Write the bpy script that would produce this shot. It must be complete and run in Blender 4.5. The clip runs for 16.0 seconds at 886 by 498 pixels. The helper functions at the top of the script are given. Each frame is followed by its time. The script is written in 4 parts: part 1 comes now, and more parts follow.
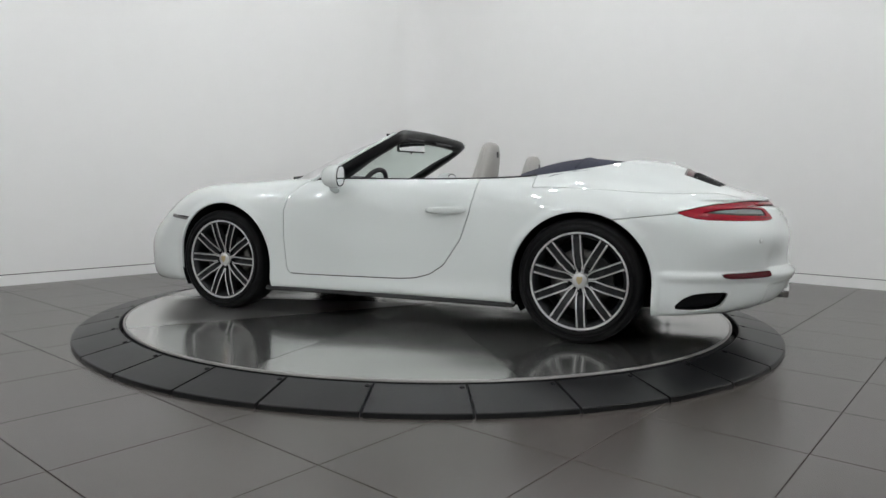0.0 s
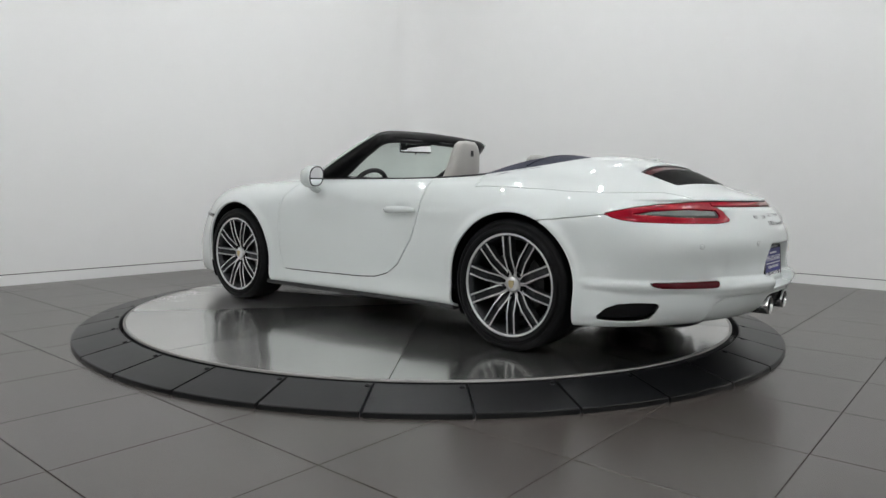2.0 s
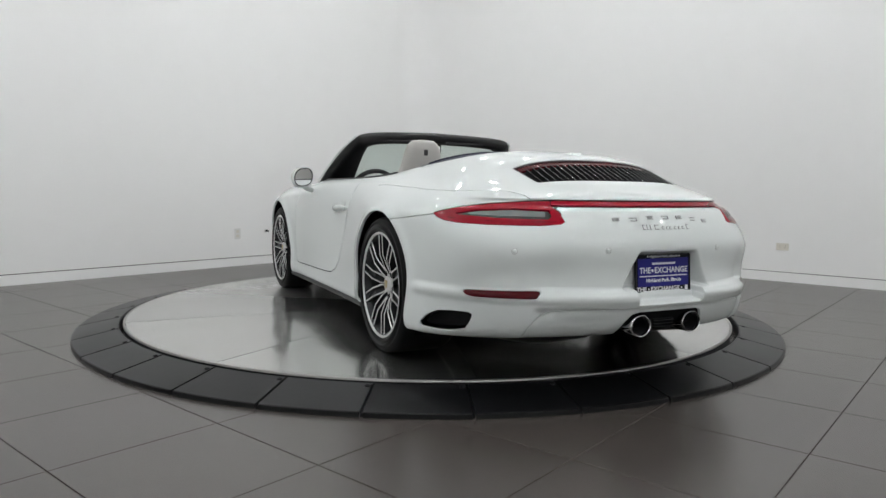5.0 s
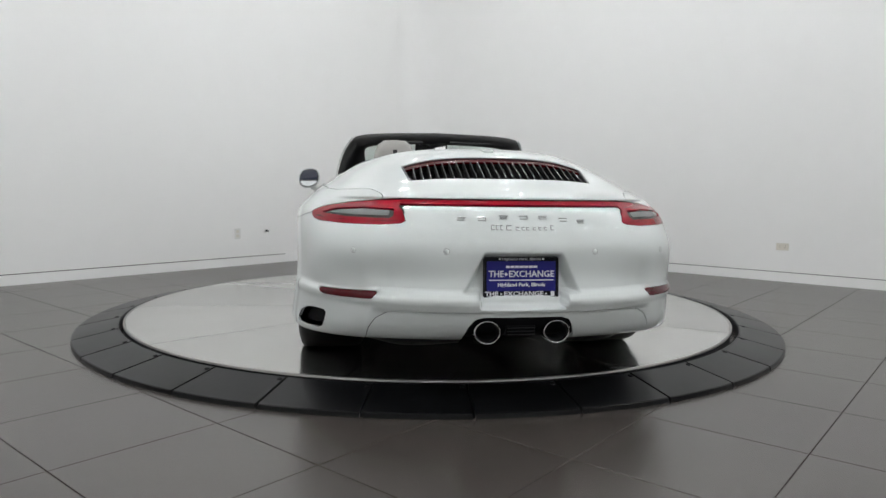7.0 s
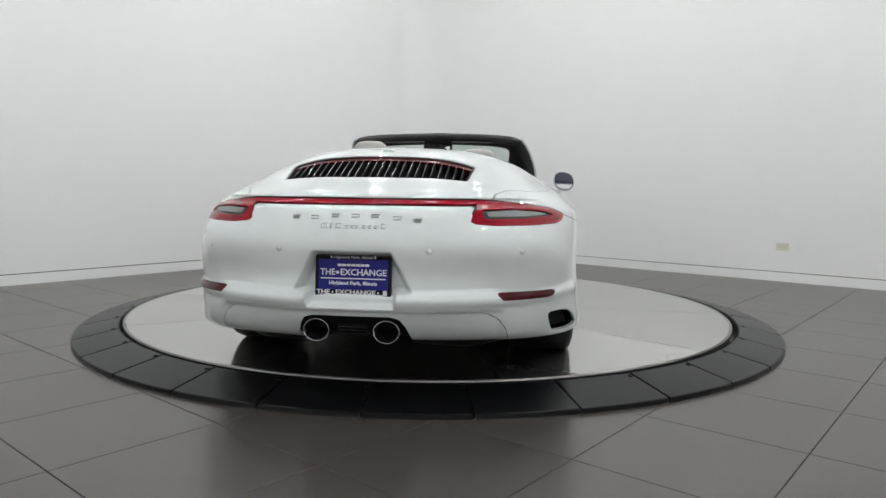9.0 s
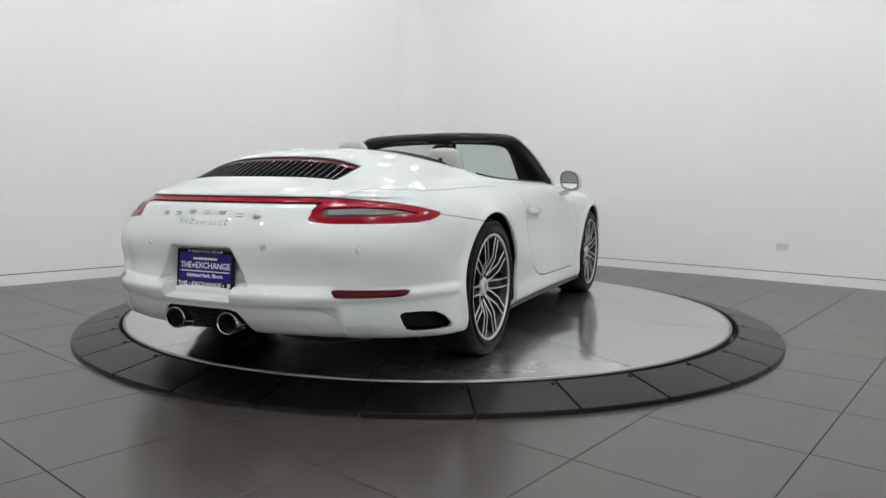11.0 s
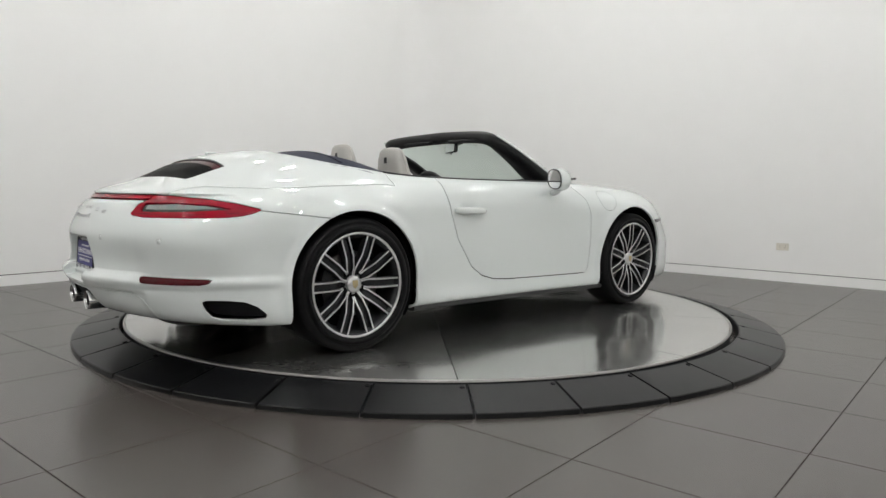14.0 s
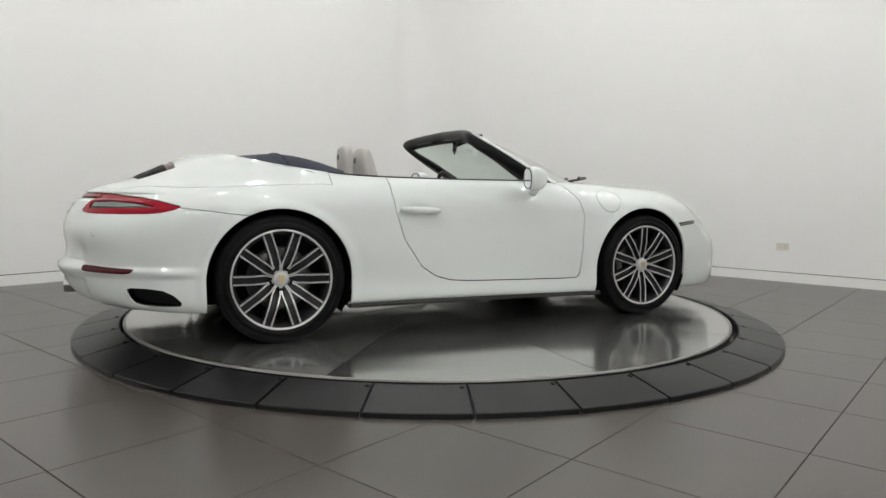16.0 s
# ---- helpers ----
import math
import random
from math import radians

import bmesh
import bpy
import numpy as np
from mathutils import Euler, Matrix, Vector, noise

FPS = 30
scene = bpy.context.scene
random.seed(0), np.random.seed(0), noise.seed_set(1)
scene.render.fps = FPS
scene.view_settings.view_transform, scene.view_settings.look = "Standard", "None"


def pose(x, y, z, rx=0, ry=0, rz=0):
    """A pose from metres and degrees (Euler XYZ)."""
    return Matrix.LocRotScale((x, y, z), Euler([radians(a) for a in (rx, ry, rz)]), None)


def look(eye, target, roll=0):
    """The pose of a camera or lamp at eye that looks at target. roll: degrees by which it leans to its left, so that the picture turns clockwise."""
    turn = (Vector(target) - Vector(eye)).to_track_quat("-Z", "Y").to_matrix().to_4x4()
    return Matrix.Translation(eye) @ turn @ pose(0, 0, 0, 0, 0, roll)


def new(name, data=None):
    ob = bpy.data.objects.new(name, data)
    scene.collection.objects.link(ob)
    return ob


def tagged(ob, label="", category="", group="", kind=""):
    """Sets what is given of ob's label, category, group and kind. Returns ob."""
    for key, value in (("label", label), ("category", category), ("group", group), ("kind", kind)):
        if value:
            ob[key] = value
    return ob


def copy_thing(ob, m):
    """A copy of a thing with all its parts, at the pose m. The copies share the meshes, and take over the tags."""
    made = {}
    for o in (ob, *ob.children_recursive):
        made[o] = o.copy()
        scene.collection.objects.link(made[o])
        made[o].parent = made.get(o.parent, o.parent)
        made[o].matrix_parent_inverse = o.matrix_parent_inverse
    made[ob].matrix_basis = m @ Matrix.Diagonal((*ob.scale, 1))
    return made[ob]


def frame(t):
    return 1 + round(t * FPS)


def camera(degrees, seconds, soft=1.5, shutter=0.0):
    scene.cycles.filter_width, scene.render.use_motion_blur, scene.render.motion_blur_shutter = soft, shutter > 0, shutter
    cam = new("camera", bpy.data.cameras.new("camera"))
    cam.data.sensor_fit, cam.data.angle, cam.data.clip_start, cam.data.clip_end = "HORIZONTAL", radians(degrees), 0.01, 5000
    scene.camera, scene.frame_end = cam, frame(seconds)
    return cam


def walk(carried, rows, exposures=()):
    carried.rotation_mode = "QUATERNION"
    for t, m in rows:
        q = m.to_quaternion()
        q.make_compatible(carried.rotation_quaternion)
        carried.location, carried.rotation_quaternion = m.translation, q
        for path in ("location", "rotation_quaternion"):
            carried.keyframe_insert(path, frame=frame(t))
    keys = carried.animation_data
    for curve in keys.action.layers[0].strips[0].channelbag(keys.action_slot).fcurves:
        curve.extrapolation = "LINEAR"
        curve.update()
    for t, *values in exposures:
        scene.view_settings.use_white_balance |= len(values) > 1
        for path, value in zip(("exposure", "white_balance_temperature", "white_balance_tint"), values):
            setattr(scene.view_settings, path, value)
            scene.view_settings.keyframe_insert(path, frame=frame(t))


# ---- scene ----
# ---- camera: stands still; the car turns before it ----
cam = camera(66.47, 16.0, soft=1.5)
EYE = look((0.0, -4.9123, 0.8910), (0.0890, 0.0, 0.4708), 0.727)
walk(cam, [(0.0, EYE), (16.0, EYE)], exposures=[(0.0, -0.06, 6500, 10), (4.0, -0.03, 6500, 10), (8.0, 0.03, 6500, 10), (12.8, 0.10, 6500, 10), (13.8, 0.09, 6720, 10), (14.5, 0.04, 6780, 10), (16.0, 0.06, 6800, 10)])

# ---- world and light ----
DISC_Z = 0.071
GRID = 49.024
ROOM = pose(0, 0, 0, 0, 0, GRID)
WALL_U, WALL_V, BACK_U, BACK_V, HIGH = 3.900, 3.594, -6.05, -6.2, 4.3
LAMP_POWER = 160.0

world = bpy.data.worlds.new("world")
scene.world = world
world.use_nodes = True
world.node_tree.nodes["Background"].inputs[0].default_value = (0.8, 0.85, 0.9, 1)
world.node_tree.nodes["Background"].inputs[1].default_value = 0.02


# ---- materials ----
def material(name, color, rough=0.5, metal=0.0, grain=0.0, scale=20.0, bump=0.0, coat=0.0, vary=0.0, spec=0.5, stains=0.0, emit=0.0):
    m = bpy.data.materials.new(name)
    m.use_nodes = True
    nt = m.node_tree
    b = nt.nodes["Principled BSDF"]
    b.inputs["Base Color"].default_value = (*color, 1)
    b.inputs["Roughness"].default_value = rough
    b.inputs["Metallic"].default_value = metal
    b.inputs["Specular IOR Level"].default_value = spec
    b.inputs["Coat Weight"].default_value = coat
    b.inputs["Coat Roughness"].default_value = 0.02
    if emit:
        b.inputs["Emission Color"].default_value = (*color, 1)
        b.inputs["Emission Strength"].default_value = emit
    if grain or bump or vary or stains:
        co = nt.nodes.new("ShaderNodeTexCoord")
        place = co.outputs["Object"]
        if vary:
            shift = nt.nodes.new("ShaderNodeObjectInfo")
            far = nt.nodes.new("ShaderNodeVectorMath")
            far.operation = "SCALE"
            far.inputs[0].default_value = (31, 17, 5)
            nt.links.new(shift.outputs["Random"], far.inputs["Scale"])
            moved = nt.nodes.new("ShaderNodeVectorMath")
            nt.links.new(place, moved.inputs[0])
            nt.links.new(far.outputs[0], moved.inputs[1])
            place = moved.outputs[0]
        fine = nt.nodes.new("ShaderNodeTexNoise")
        fine.inputs["Scale"].default_value = scale
        fine.inputs["Detail"].default_value = 5
        nt.links.new(place, fine.inputs["Vector"])
        big = nt.nodes.new("ShaderNodeTexNoise")
        big.inputs["Scale"].default_value = max(0.7, scale / 25)
        big.inputs["Detail"].default_value = 4
        nt.links.new(place, big.inputs["Vector"])
        mix = nt.nodes.new("ShaderNodeMath")
        mix.operation = "MULTIPLY_ADD"
        nt.links.new(fine.outputs["Fac"], mix.inputs[0])
        mix.inputs[1].default_value = grain
        mix.inputs[2].default_value = 1 - grain / 2
        mix2 = nt.nodes.new("ShaderNodeMath")
        mix2.operation = "MULTIPLY_ADD"
        nt.links.new(big.outputs["Fac"], mix2.inputs[0])
        mix2.inputs[1].default_value = stains
        mix2.inputs[2].default_value = 1 - stains / 2
        prod = nt.nodes.new("ShaderNodeMath")
        prod.operation = "MULTIPLY"
        nt.links.new(mix.outputs[0], prod.inputs[0])
        nt.links.new(mix2.outputs[0], prod.inputs[1])
        last = prod
        if vary:
            info = nt.nodes.new("ShaderNodeObjectInfo")
            v = nt.nodes.new("ShaderNodeMath")
            v.operation = "MULTIPLY_ADD"
            nt.links.new(info.outputs["Random"], v.inputs[0])
            v.inputs[1].default_value = vary
            v.inputs[2].default_value = 1 - vary / 2
            last = nt.nodes.new("ShaderNodeMath")
            last.operation = "MULTIPLY"
            nt.links.new(prod.outputs[0], last.inputs[0])
            nt.links.new(v.outputs[0], last.inputs[1])
        tint = nt.nodes.new("ShaderNodeVectorMath")
        tint.operation = "SCALE"
        tint.inputs[0].default_value = color
        nt.links.new(last.outputs[0], tint.inputs["Scale"])
        nt.links.new(tint.outputs[0], b.inputs["Base Color"])
        if stains:
            r = nt.nodes.new("ShaderNodeMath")
            r.operation = "MULTIPLY_ADD"
            nt.links.new(big.outputs["Fac"], r.inputs[0])
            r.inputs[1].default_value = stains * 0.6
            r.inputs[2].default_value = rough - stains * 0.3
            nt.links.new(r.outputs[0], b.inputs["Roughness"])
        if bump:
            bp = nt.nodes.new("ShaderNodeBump")
            bp.inputs["Strength"].default_value = bump
            bp.inputs["Distance"].default_value = 0.004
            nt.links.new(fine.outputs["Fac"], bp.inputs["Height"])
            nt.links.new(bp.outputs[0], b.inputs["Normal"])
    return m


def brushed_steel():
    """Rolled steel plates, each a little bowed and brushed its own way."""
    m = material("brushed_steel", (0.63, 0.63, 0.61), 0.145, 0.975, grain=0.05, scale=30, vary=0.22)
    nt = m.node_tree
    b = nt.nodes["Principled BSDF"]
    co = nt.nodes.new("ShaderNodeTexCoord")
    info = nt.nodes.new("ShaderNodeObjectInfo")
    mp = nt.nodes.new("ShaderNodeMapping")
    mp.inputs["Scale"].default_value = (5, 380, 1)
    no = nt.nodes.new("ShaderNodeTexNoise")
    no.inputs["Scale"].default_value = 1.0
    nt.links.new(co.outputs["Object"], mp.inputs["Vector"])
    nt.links.new(mp.outputs[0], no.inputs["Vector"])
    warp = nt.nodes.new("ShaderNodeTexNoise")
    warp.noise_dimensions = "4D"
    warp.inputs["Scale"].default_value = 1.1
    warp.inputs["Detail"].default_value = 1.0
    w = nt.nodes.new("ShaderNodeMath")
    w.operation = "MULTIPLY"
    w.inputs[1].default_value = 40.0
    nt.links.new(info.outputs["Random"], w.inputs[0])
    nt.links.new(w.outputs[0], warp.inputs["W"])
    nt.links.new(co.outputs["Object"], warp.inputs["Vector"])
    bow = nt.nodes.new("ShaderNodeBump")
    bow.inputs["Strength"].default_value = 1.0
    bow.inputs["Distance"].default_value = 0.035
    nt.links.new(warp.outputs["Fac"], bow.inputs["Height"])
    bp = nt.nodes.new("ShaderNodeBump")
    bp.inputs["Strength"].default_value = 0.05
    bp.inputs["Distance"].default_value = 0.001
    nt.links.new(no.outputs["Fac"], bp.inputs["Height"])
    nt.links.new(bow.outputs[0], bp.inputs["Normal"])
    nt.links.new(bp.outputs[0], b.inputs["Normal"])
    way = nt.nodes.new("ShaderNodeVectorTransform")
    way.vector_type, way.convert_from, way.convert_to = "VECTOR", "OBJECT", "WORLD"
    way.inputs[0].default_value = (1, 0, 0)
    nt.links.new(way.outputs[0], b.inputs["Tangent"])
    b.inputs["Anisotropic"].default_value = 0.45
    # scuffs scatter a part of the light widely
    wide = nt.nodes.new("ShaderNodeBsdfPrincipled")
    wide.inputs["Metallic"].default_value = 1.0
    wide.inputs["Roughness"].default_value = 0.42
    wide.inputs["Base Color"].default_value = (0.66, 0.655, 0.64, 1)
    nt.links.new(bp.outputs[0], wide.inputs["Normal"])
    worn = nt.nodes.new("ShaderNodeMath")
    worn.operation = "MULTIPLY_ADD"
    nt.links.new(info.outputs["Random"], worn.inputs[0])
    worn.inputs[1].default_value = 0.30
    worn.inputs[2].default_value = 0.08
    mx = nt.nodes.new("ShaderNodeMixShader")
    nt.links.new(worn.outputs[0], mx.inputs[0])
    nt.links.new(b.outputs[0], mx.inputs[1])
    nt.links.new(wide.outputs[0], mx.inputs[2])
    nt.links.new(mx.outputs[0], nt.nodes["Material Output"].inputs["Surface"])
    return m


M_WALL = material("white_wall_paint", (0.86, 0.86, 0.85), 0.55, grain=0.02, scale=120, bump=0.03, stains=0.03)
M_CEIL = material("white_ceiling_paint", (0.80, 0.80, 0.80), 0.7, grain=0.02, scale=40)
M_GAP_SHADE = material("dark_gap_shade", (0.06, 0.055, 0.05), 0.7)
M_TILE = material("grey_porcelain_tile", (0.058, 0.0495, 0.0445), 0.27, grain=0.05, scale=34, vary=0.08, spec=0.78)
M_GROUT = material("dark_grout", (0.035, 0.03, 0.028), 0.9, grain=0.3, scale=300)
M_RUBBER = material("black_rubber_mat", (0.0048, 0.0050, 0.0056), 0.32, grain=0.2, scale=60, bump=0.03, vary=0.15, stains=0.2, spec=0.20)
M_BLACK = material("matt_black", (0.006, 0.006, 0.007), 0.6, spec=0.15)
M_STEEL = brushed_steel()
M_PAINT = material("white_car_paint", (0.665, 0.70, 0.69), 0.6, coat=1.0, spec=0.1)
M_UNDER = material("black_underbody", (0.007, 0.007, 0.008), 0.7, spec=0.08, grain=0.2, scale=60)
M_TYRE = material("black_tyre_rubber", (0.0055, 0.0055, 0.006), 0.5, grain=0.3, scale=150, bump=0.03, spec=0.12)
M_RIM = material("machined_alloy", (0.60, 0.60, 0.60), 0.34, 0.9, grain=0.06, scale=200)
M_RIMDARK = material("dark_grey_wheel_paint", (0.020, 0.021, 0.023), 0.35, 0.4)
M_CHROME = material("polished_chrome", (0.75, 0.75, 0.75), 0.08, 1.0)
M_GLOSSBLACK = material("gloss_black_trim", (0.006, 0.006, 0.007), 0.12, coat=0.5)
M_TRIM = material("black_plastic", (0.013, 0.013, 0.014), 0.45, grain=0.2, scale=200, bump=0.03)
M_CLOTH = material("navy_soft_top_cloth", (0.010, 0.013, 0.032), 0.85, grain=0.35, scale=500, bump=0.15)
M_LEATHER = material("light_grey_leather", (0.42, 0.41, 0.385), 0.45, grain=0.06, scale=300, bump=0.06)
M_DARKLEATHER = material("black_leather", (0.02, 0.02, 0.022), 0.5, grain=0.2, scale=300, bump=0.06)
M_RED = material("red_lamp_lens", (0.26, 0.002, 0.012), 0.14, spec=0.22, grain=0.12, scale=90)
M_DARKRED = material("dark_red_reflector", (0.062, 0.002, 0.005), 0.18, spec=0.16, grain=0.3, scale=160)
M_SMOKE = material("smoked_lamp_lens", (0.035, 0.032, 0.033), 0.22, spec=0.35)
M_GUIDE = material("pale_light_guide", (0.17, 0.165, 0.165), 0.25, spec=0.4, grain=0.25, scale=140)
M_SILENCER = material("dull_silencer_steel", (0.06, 0.06, 0.06), 0.4, 0.8, grain=0.3, scale=60)
M_RIMBAND = material("dull_steel_band", (0.32, 0.31, 0.30), 0.3, 1.0, grain=0.2, scale=80)
M_DULLGREY = material("dull_grey_print", (0.38, 0.38, 0.38), 0.5)
M_BADGE = material("satin_chrome_badge", (0.40, 0.40, 0.41), 0.3, 1.0)
M_SLATEDGE = material("dark_metal_edge", (0.20, 0.20, 0.20), 0.25, 1.0)
M_HEADLAMP = material("clear_headlamp_lens", (0.50, 0.51, 0.51), 0.08, coat=0.8)
M_DISCBRAKE = material("cast_brake_disc", (0.16, 0.155, 0.15), 0.42, 1.0, grain=0.3, scale=120)
M_BLUE = material("blue_plate_insert", (0.014, 0.013, 0.165), 0.42, spec=0.25)
M_PLATEWHITE = material("white_plate_print", (0.72, 0.72, 0.75), 0.45)
M_GOLD = material("brushed_gold_crest", (0.55, 0.45, 0.26), 0.35, 0.7)
M_IVORY = material("ivory_plastic", (0.68, 0.65, 0.58), 0.4)
M_WHITEPLASTIC = material("white_plastic", (0.72, 0.72, 0.70), 0.4)
M_LAMP = material("lit_led_diffuser", (0.965, 0.985, 1.0), 0.5, emit=LAMP_POWER)
M_MIRROR = material("mirror_glass", (0.85, 0.86, 0.87), 0.02, 1.0)


def glass():
    m = bpy.data.materials.new("tinted_windscreen_glass")
    m.use_nodes = True
    nt = m.node_tree
    nt.nodes.remove(nt.nodes["Principled BSDF"])
    out = nt.nodes["Material Output"]
    tr = nt.nodes.new("ShaderNodeBsdfTransparent")
    tr.inputs[0].default_value = (0.74, 0.82, 0.78, 1)
    gl = nt.nodes.new("ShaderNodeBsdfGlossy")
    gl.inputs["Roughness"].default_value = 0.01
    fr = nt.nodes.new("ShaderNodeFresnel")
    fr.inputs["IOR"].default_value = 1.3
    mx = nt.nodes.new("ShaderNodeMixShader")
    nt.links.new(fr.outputs[0], mx.inputs[0])
    nt.links.new(tr.outputs[0], mx.inputs[1])
    nt.links.new(gl.outputs[0], mx.inputs[2])
    nt.links.new(mx.outputs[0], out.inputs["Surface"])
    return m


M_GLASS = glass()


# ---- mesh helpers ----
def shade(me, smooth=True):
    for p in me.polygons:
        p.use_smooth = smooth


def part(name, bm, mat, parent=None, label="", smooth=False, m=None):
    me = bpy.data.meshes.new(name)
    bm.normal_update()
    bm.to_mesh(me)
    bm.free()
    me.materials.append(mat)
    shade(me, smooth)
    ob = new(name, me)
    if parent:
        ob.parent = parent
    if m is not None:
        ob.matrix_basis = m
    return tagged(ob, label)


def share(name, me, parent, m):
    ob = new(name, me)
    ob.parent = parent
    ob.matrix_basis = m
    return ob


def raw(name, verts, faces, mat, parent=None, label="", smooth=True, normals=None, m=None):
    me = bpy.data.meshes.new(name)
    me.from_pydata([tuple(map(float, v)) for v in verts], [], faces)
    me.materials.append(mat)
    shade(me, smooth)
    me.update()
    if normals is not None:
        me.normals_split_custom_set_from_vertices([tuple(map(float, n)) for n in normals])
    ob = new(name, me)
    if parent:
        ob.parent = parent
    if m is not None:
        ob.matrix_basis = m
    return tagged(ob, label)


def box(sx, sy, sz, at=(0, 0, 0), bevel=0.0, bm=None, m=None, seg=2):
    """A box with rounded edges, its base's centre at at."""
    own = bmesh.new()
    bmesh.ops.create_cube(own, size=1, matrix=Matrix.Diagonal((sx, sy, sz, 1)))
    if bevel:
        bmesh.ops.bevel(own, geom=own.edges[:], offset=bevel, segments=seg, affect="EDGES", profile=0.5)
    bmesh.ops.transform(own, matrix=(m or Matrix()) @ Matrix.Translation((at[0], at[1], at[2] + sz / 2)), verts=own.verts)
    if bm is None:
        return own
    tmp = bpy.data.meshes.new("tmp")
    own.to_mesh(tmp)
    own.free()
    bm.from_mesh(tmp)
    bpy.data.meshes.remove(tmp)
    return bm


def spin_profile(profile, steps=64, a0=0.0, a1=360.0, axis="z"):
    """Turns a profile of (radius, height) round the axis."""
    bm = bmesh.new()
    full = abs(a1 - a0) >= 360
    n = steps if full else steps + 1
    rings = []
    for i in range(n):
        a = radians(a0 + (a1 - a0) * i / steps)
        ring = []
        for r, h in profile:
            p = (r * math.cos(a), r * math.sin(a), h)
            if axis == "y":
                p = (p[0], h, p[1])
            ring.append(bm.verts.new(p))
        rings.append(ring)
    for i in range(steps):
        a, b = rings[i], rings[(i + 1) % n]
        for j in range(len(profile) - 1):
            bm.faces.new((a[j], b[j], b[j + 1], a[j + 1]))
    if axis == "y":
        bmesh.ops.reverse_faces(bm, faces=bm.faces[:])
    bmesh.ops.remove_doubles(bm, verts=bm.verts[:], dist=1e-6)
    return bm


def tube(points, radius, sides=10, closed=False, flat=1.0, bm=None):
    """A rod of round or flattened section along points; radius may differ from point to point."""
    bm = bm or bmesh.new()
    pts = [Vector(p) for p in points]
    n = len(pts)
    rings = []
    for i, p in enumerate(pts):
        a = pts[(i - 1) % n] if closed or i else p
        b = pts[(i + 1) % n] if closed or i < n - 1 else p
        d = (b - a).normalized()
        up = Vector((0, 0, 1)) if abs(d.z) < 0.95 else Vector((1, 0, 0))
        s = d.cross(up).normalized()
        u = s.cross(d)
        r = radius[i] if isinstance(radius, (list, tuple)) else radius
        rings.append([bm.verts.new(p + s * (r * math.cos(t)) + u * (r * flat * math.sin(t))) for t in (2 * math.pi * k / sides for k in range(sides))])
    for i in range(n if closed else n - 1):
        a, b = rings[i], rings[(i + 1) % n]
        for k in range(sides):
            bm.faces.new((a[k], a[(k + 1) % sides], b[(k + 1) % sides], b[k]))
    if not closed:
        bm.faces.new(rings[0][::-1])
        bm.faces.new(rings[-1])
    return bm


def smooth_line(points, n=40, closed=False):
    """A smooth curve through a few points."""
    P = np.array(points, float)
    if closed:
        P = np.vstack([P[-1], P, P[0], P[1]])
    else:
        P = np.vstack([2 * P[0] - P[1], P, 2 * P[-1] - P[-2]])
    out = []
    k = len(P) - 3
    for i in range(n):
        t = i / (n if closed else n - 1) * k
        j = min(int(t), k - 1)
        f = t - j
        a, b, c, d = P[j:j + 4]
        out.append(0.5 * (2 * b + (c - a) * f + (2 * a - 5 * b + 4 * c - d) * f * f + (3 * b - a - 3 * c + d) * f ** 3))
    return np.array(out)


# ---- the showroom ----
def wall(name, u0, u1, v0, v1, z0, z1):
    return tagged(part(name, box(u1 - u0, v1 - v0, z1 - z0, ((u0 + u1) / 2, (v0 + v1) / 2, z0)), M_WALL, m=ROOM),
                  "plain white painted showroom wall", "wall", kind="structure")


def showroom():
    t = 0.15
    wall("wall_east", WALL_U, WALL_U + t, BACK_V, WALL_V + t, 0.0, HIGH)
    wall("wall_north", BACK_U, WALL_U - 0.002, WALL_V, WALL_V + t, 0.0, HIGH)
    wall("wall_west", BACK_U - t, BACK_U, BACK_V, WALL_V, 0.0, HIGH)
    wall("wall_south", BACK_U, WALL_U, BACK_V - t, BACK_V, 0.0, HIGH)
    tagged(part("ceiling", box(WALL_U - BACK_U + 2 * t, WALL_V - BACK_V + 2 * t, 0.1, ((WALL_U + BACK_U) / 2, (WALL_V + BACK_V) / 2, HIGH + 0.002)), M_CEIL, m=ROOM),
           "plain white painted showroom ceiling", "ceiling", kind="structure")
    # cove added to soften the step in shade where the walls meet
    bm = bmesh.new()
    rad, rows = 0.55, []
    for k in range(13):
        a = radians(90 * k / 12)
        u, v = WALL_U - rad + rad * math.sin(a) - 0.001, WALL_V - rad + rad * math.cos(a) - 0.001
        rows.append((bm.verts.new((u, v, 0.103)), bm.verts.new((u, v, HIGH))))
    for (a, b), (c, d) in zip(rows, rows[1:]):
        bm.faces.new((a, b, d, c))
    tagged(part("wall_corner", bm, M_WALL, smooth=True, m=ROOM), "white rounded corner added to soften the shade between two walls", "wall", kind="structure")
    # base boards; a dark strip is painted for the shade in the reveal above
    for name, sx, sy, x, y in (("baseboard_east", 0.012, WALL_V - BACK_V, WALL_U - 0.006, (WALL_V + BACK_V) / 2),
                               ("baseboard_north", WALL_U - BACK_U - 0.014, 0.012, (WALL_U + BACK_U) / 2 - 0.007, WALL_V - 0.006)):
        ob = tagged(part(name, box(sx, sy, 0.096, (x, y, 0.0), 0.001), M_WALL, m=ROOM), "low white painted flush baseboard under a dark reveal", "baseboard", kind="structure")
        part("reveal", box(sx * 0.5, sy, 0.006, (x, y, 0.0965)), M_GAP_SHADE, ob, "thin dark strip painted for the shadow gap")


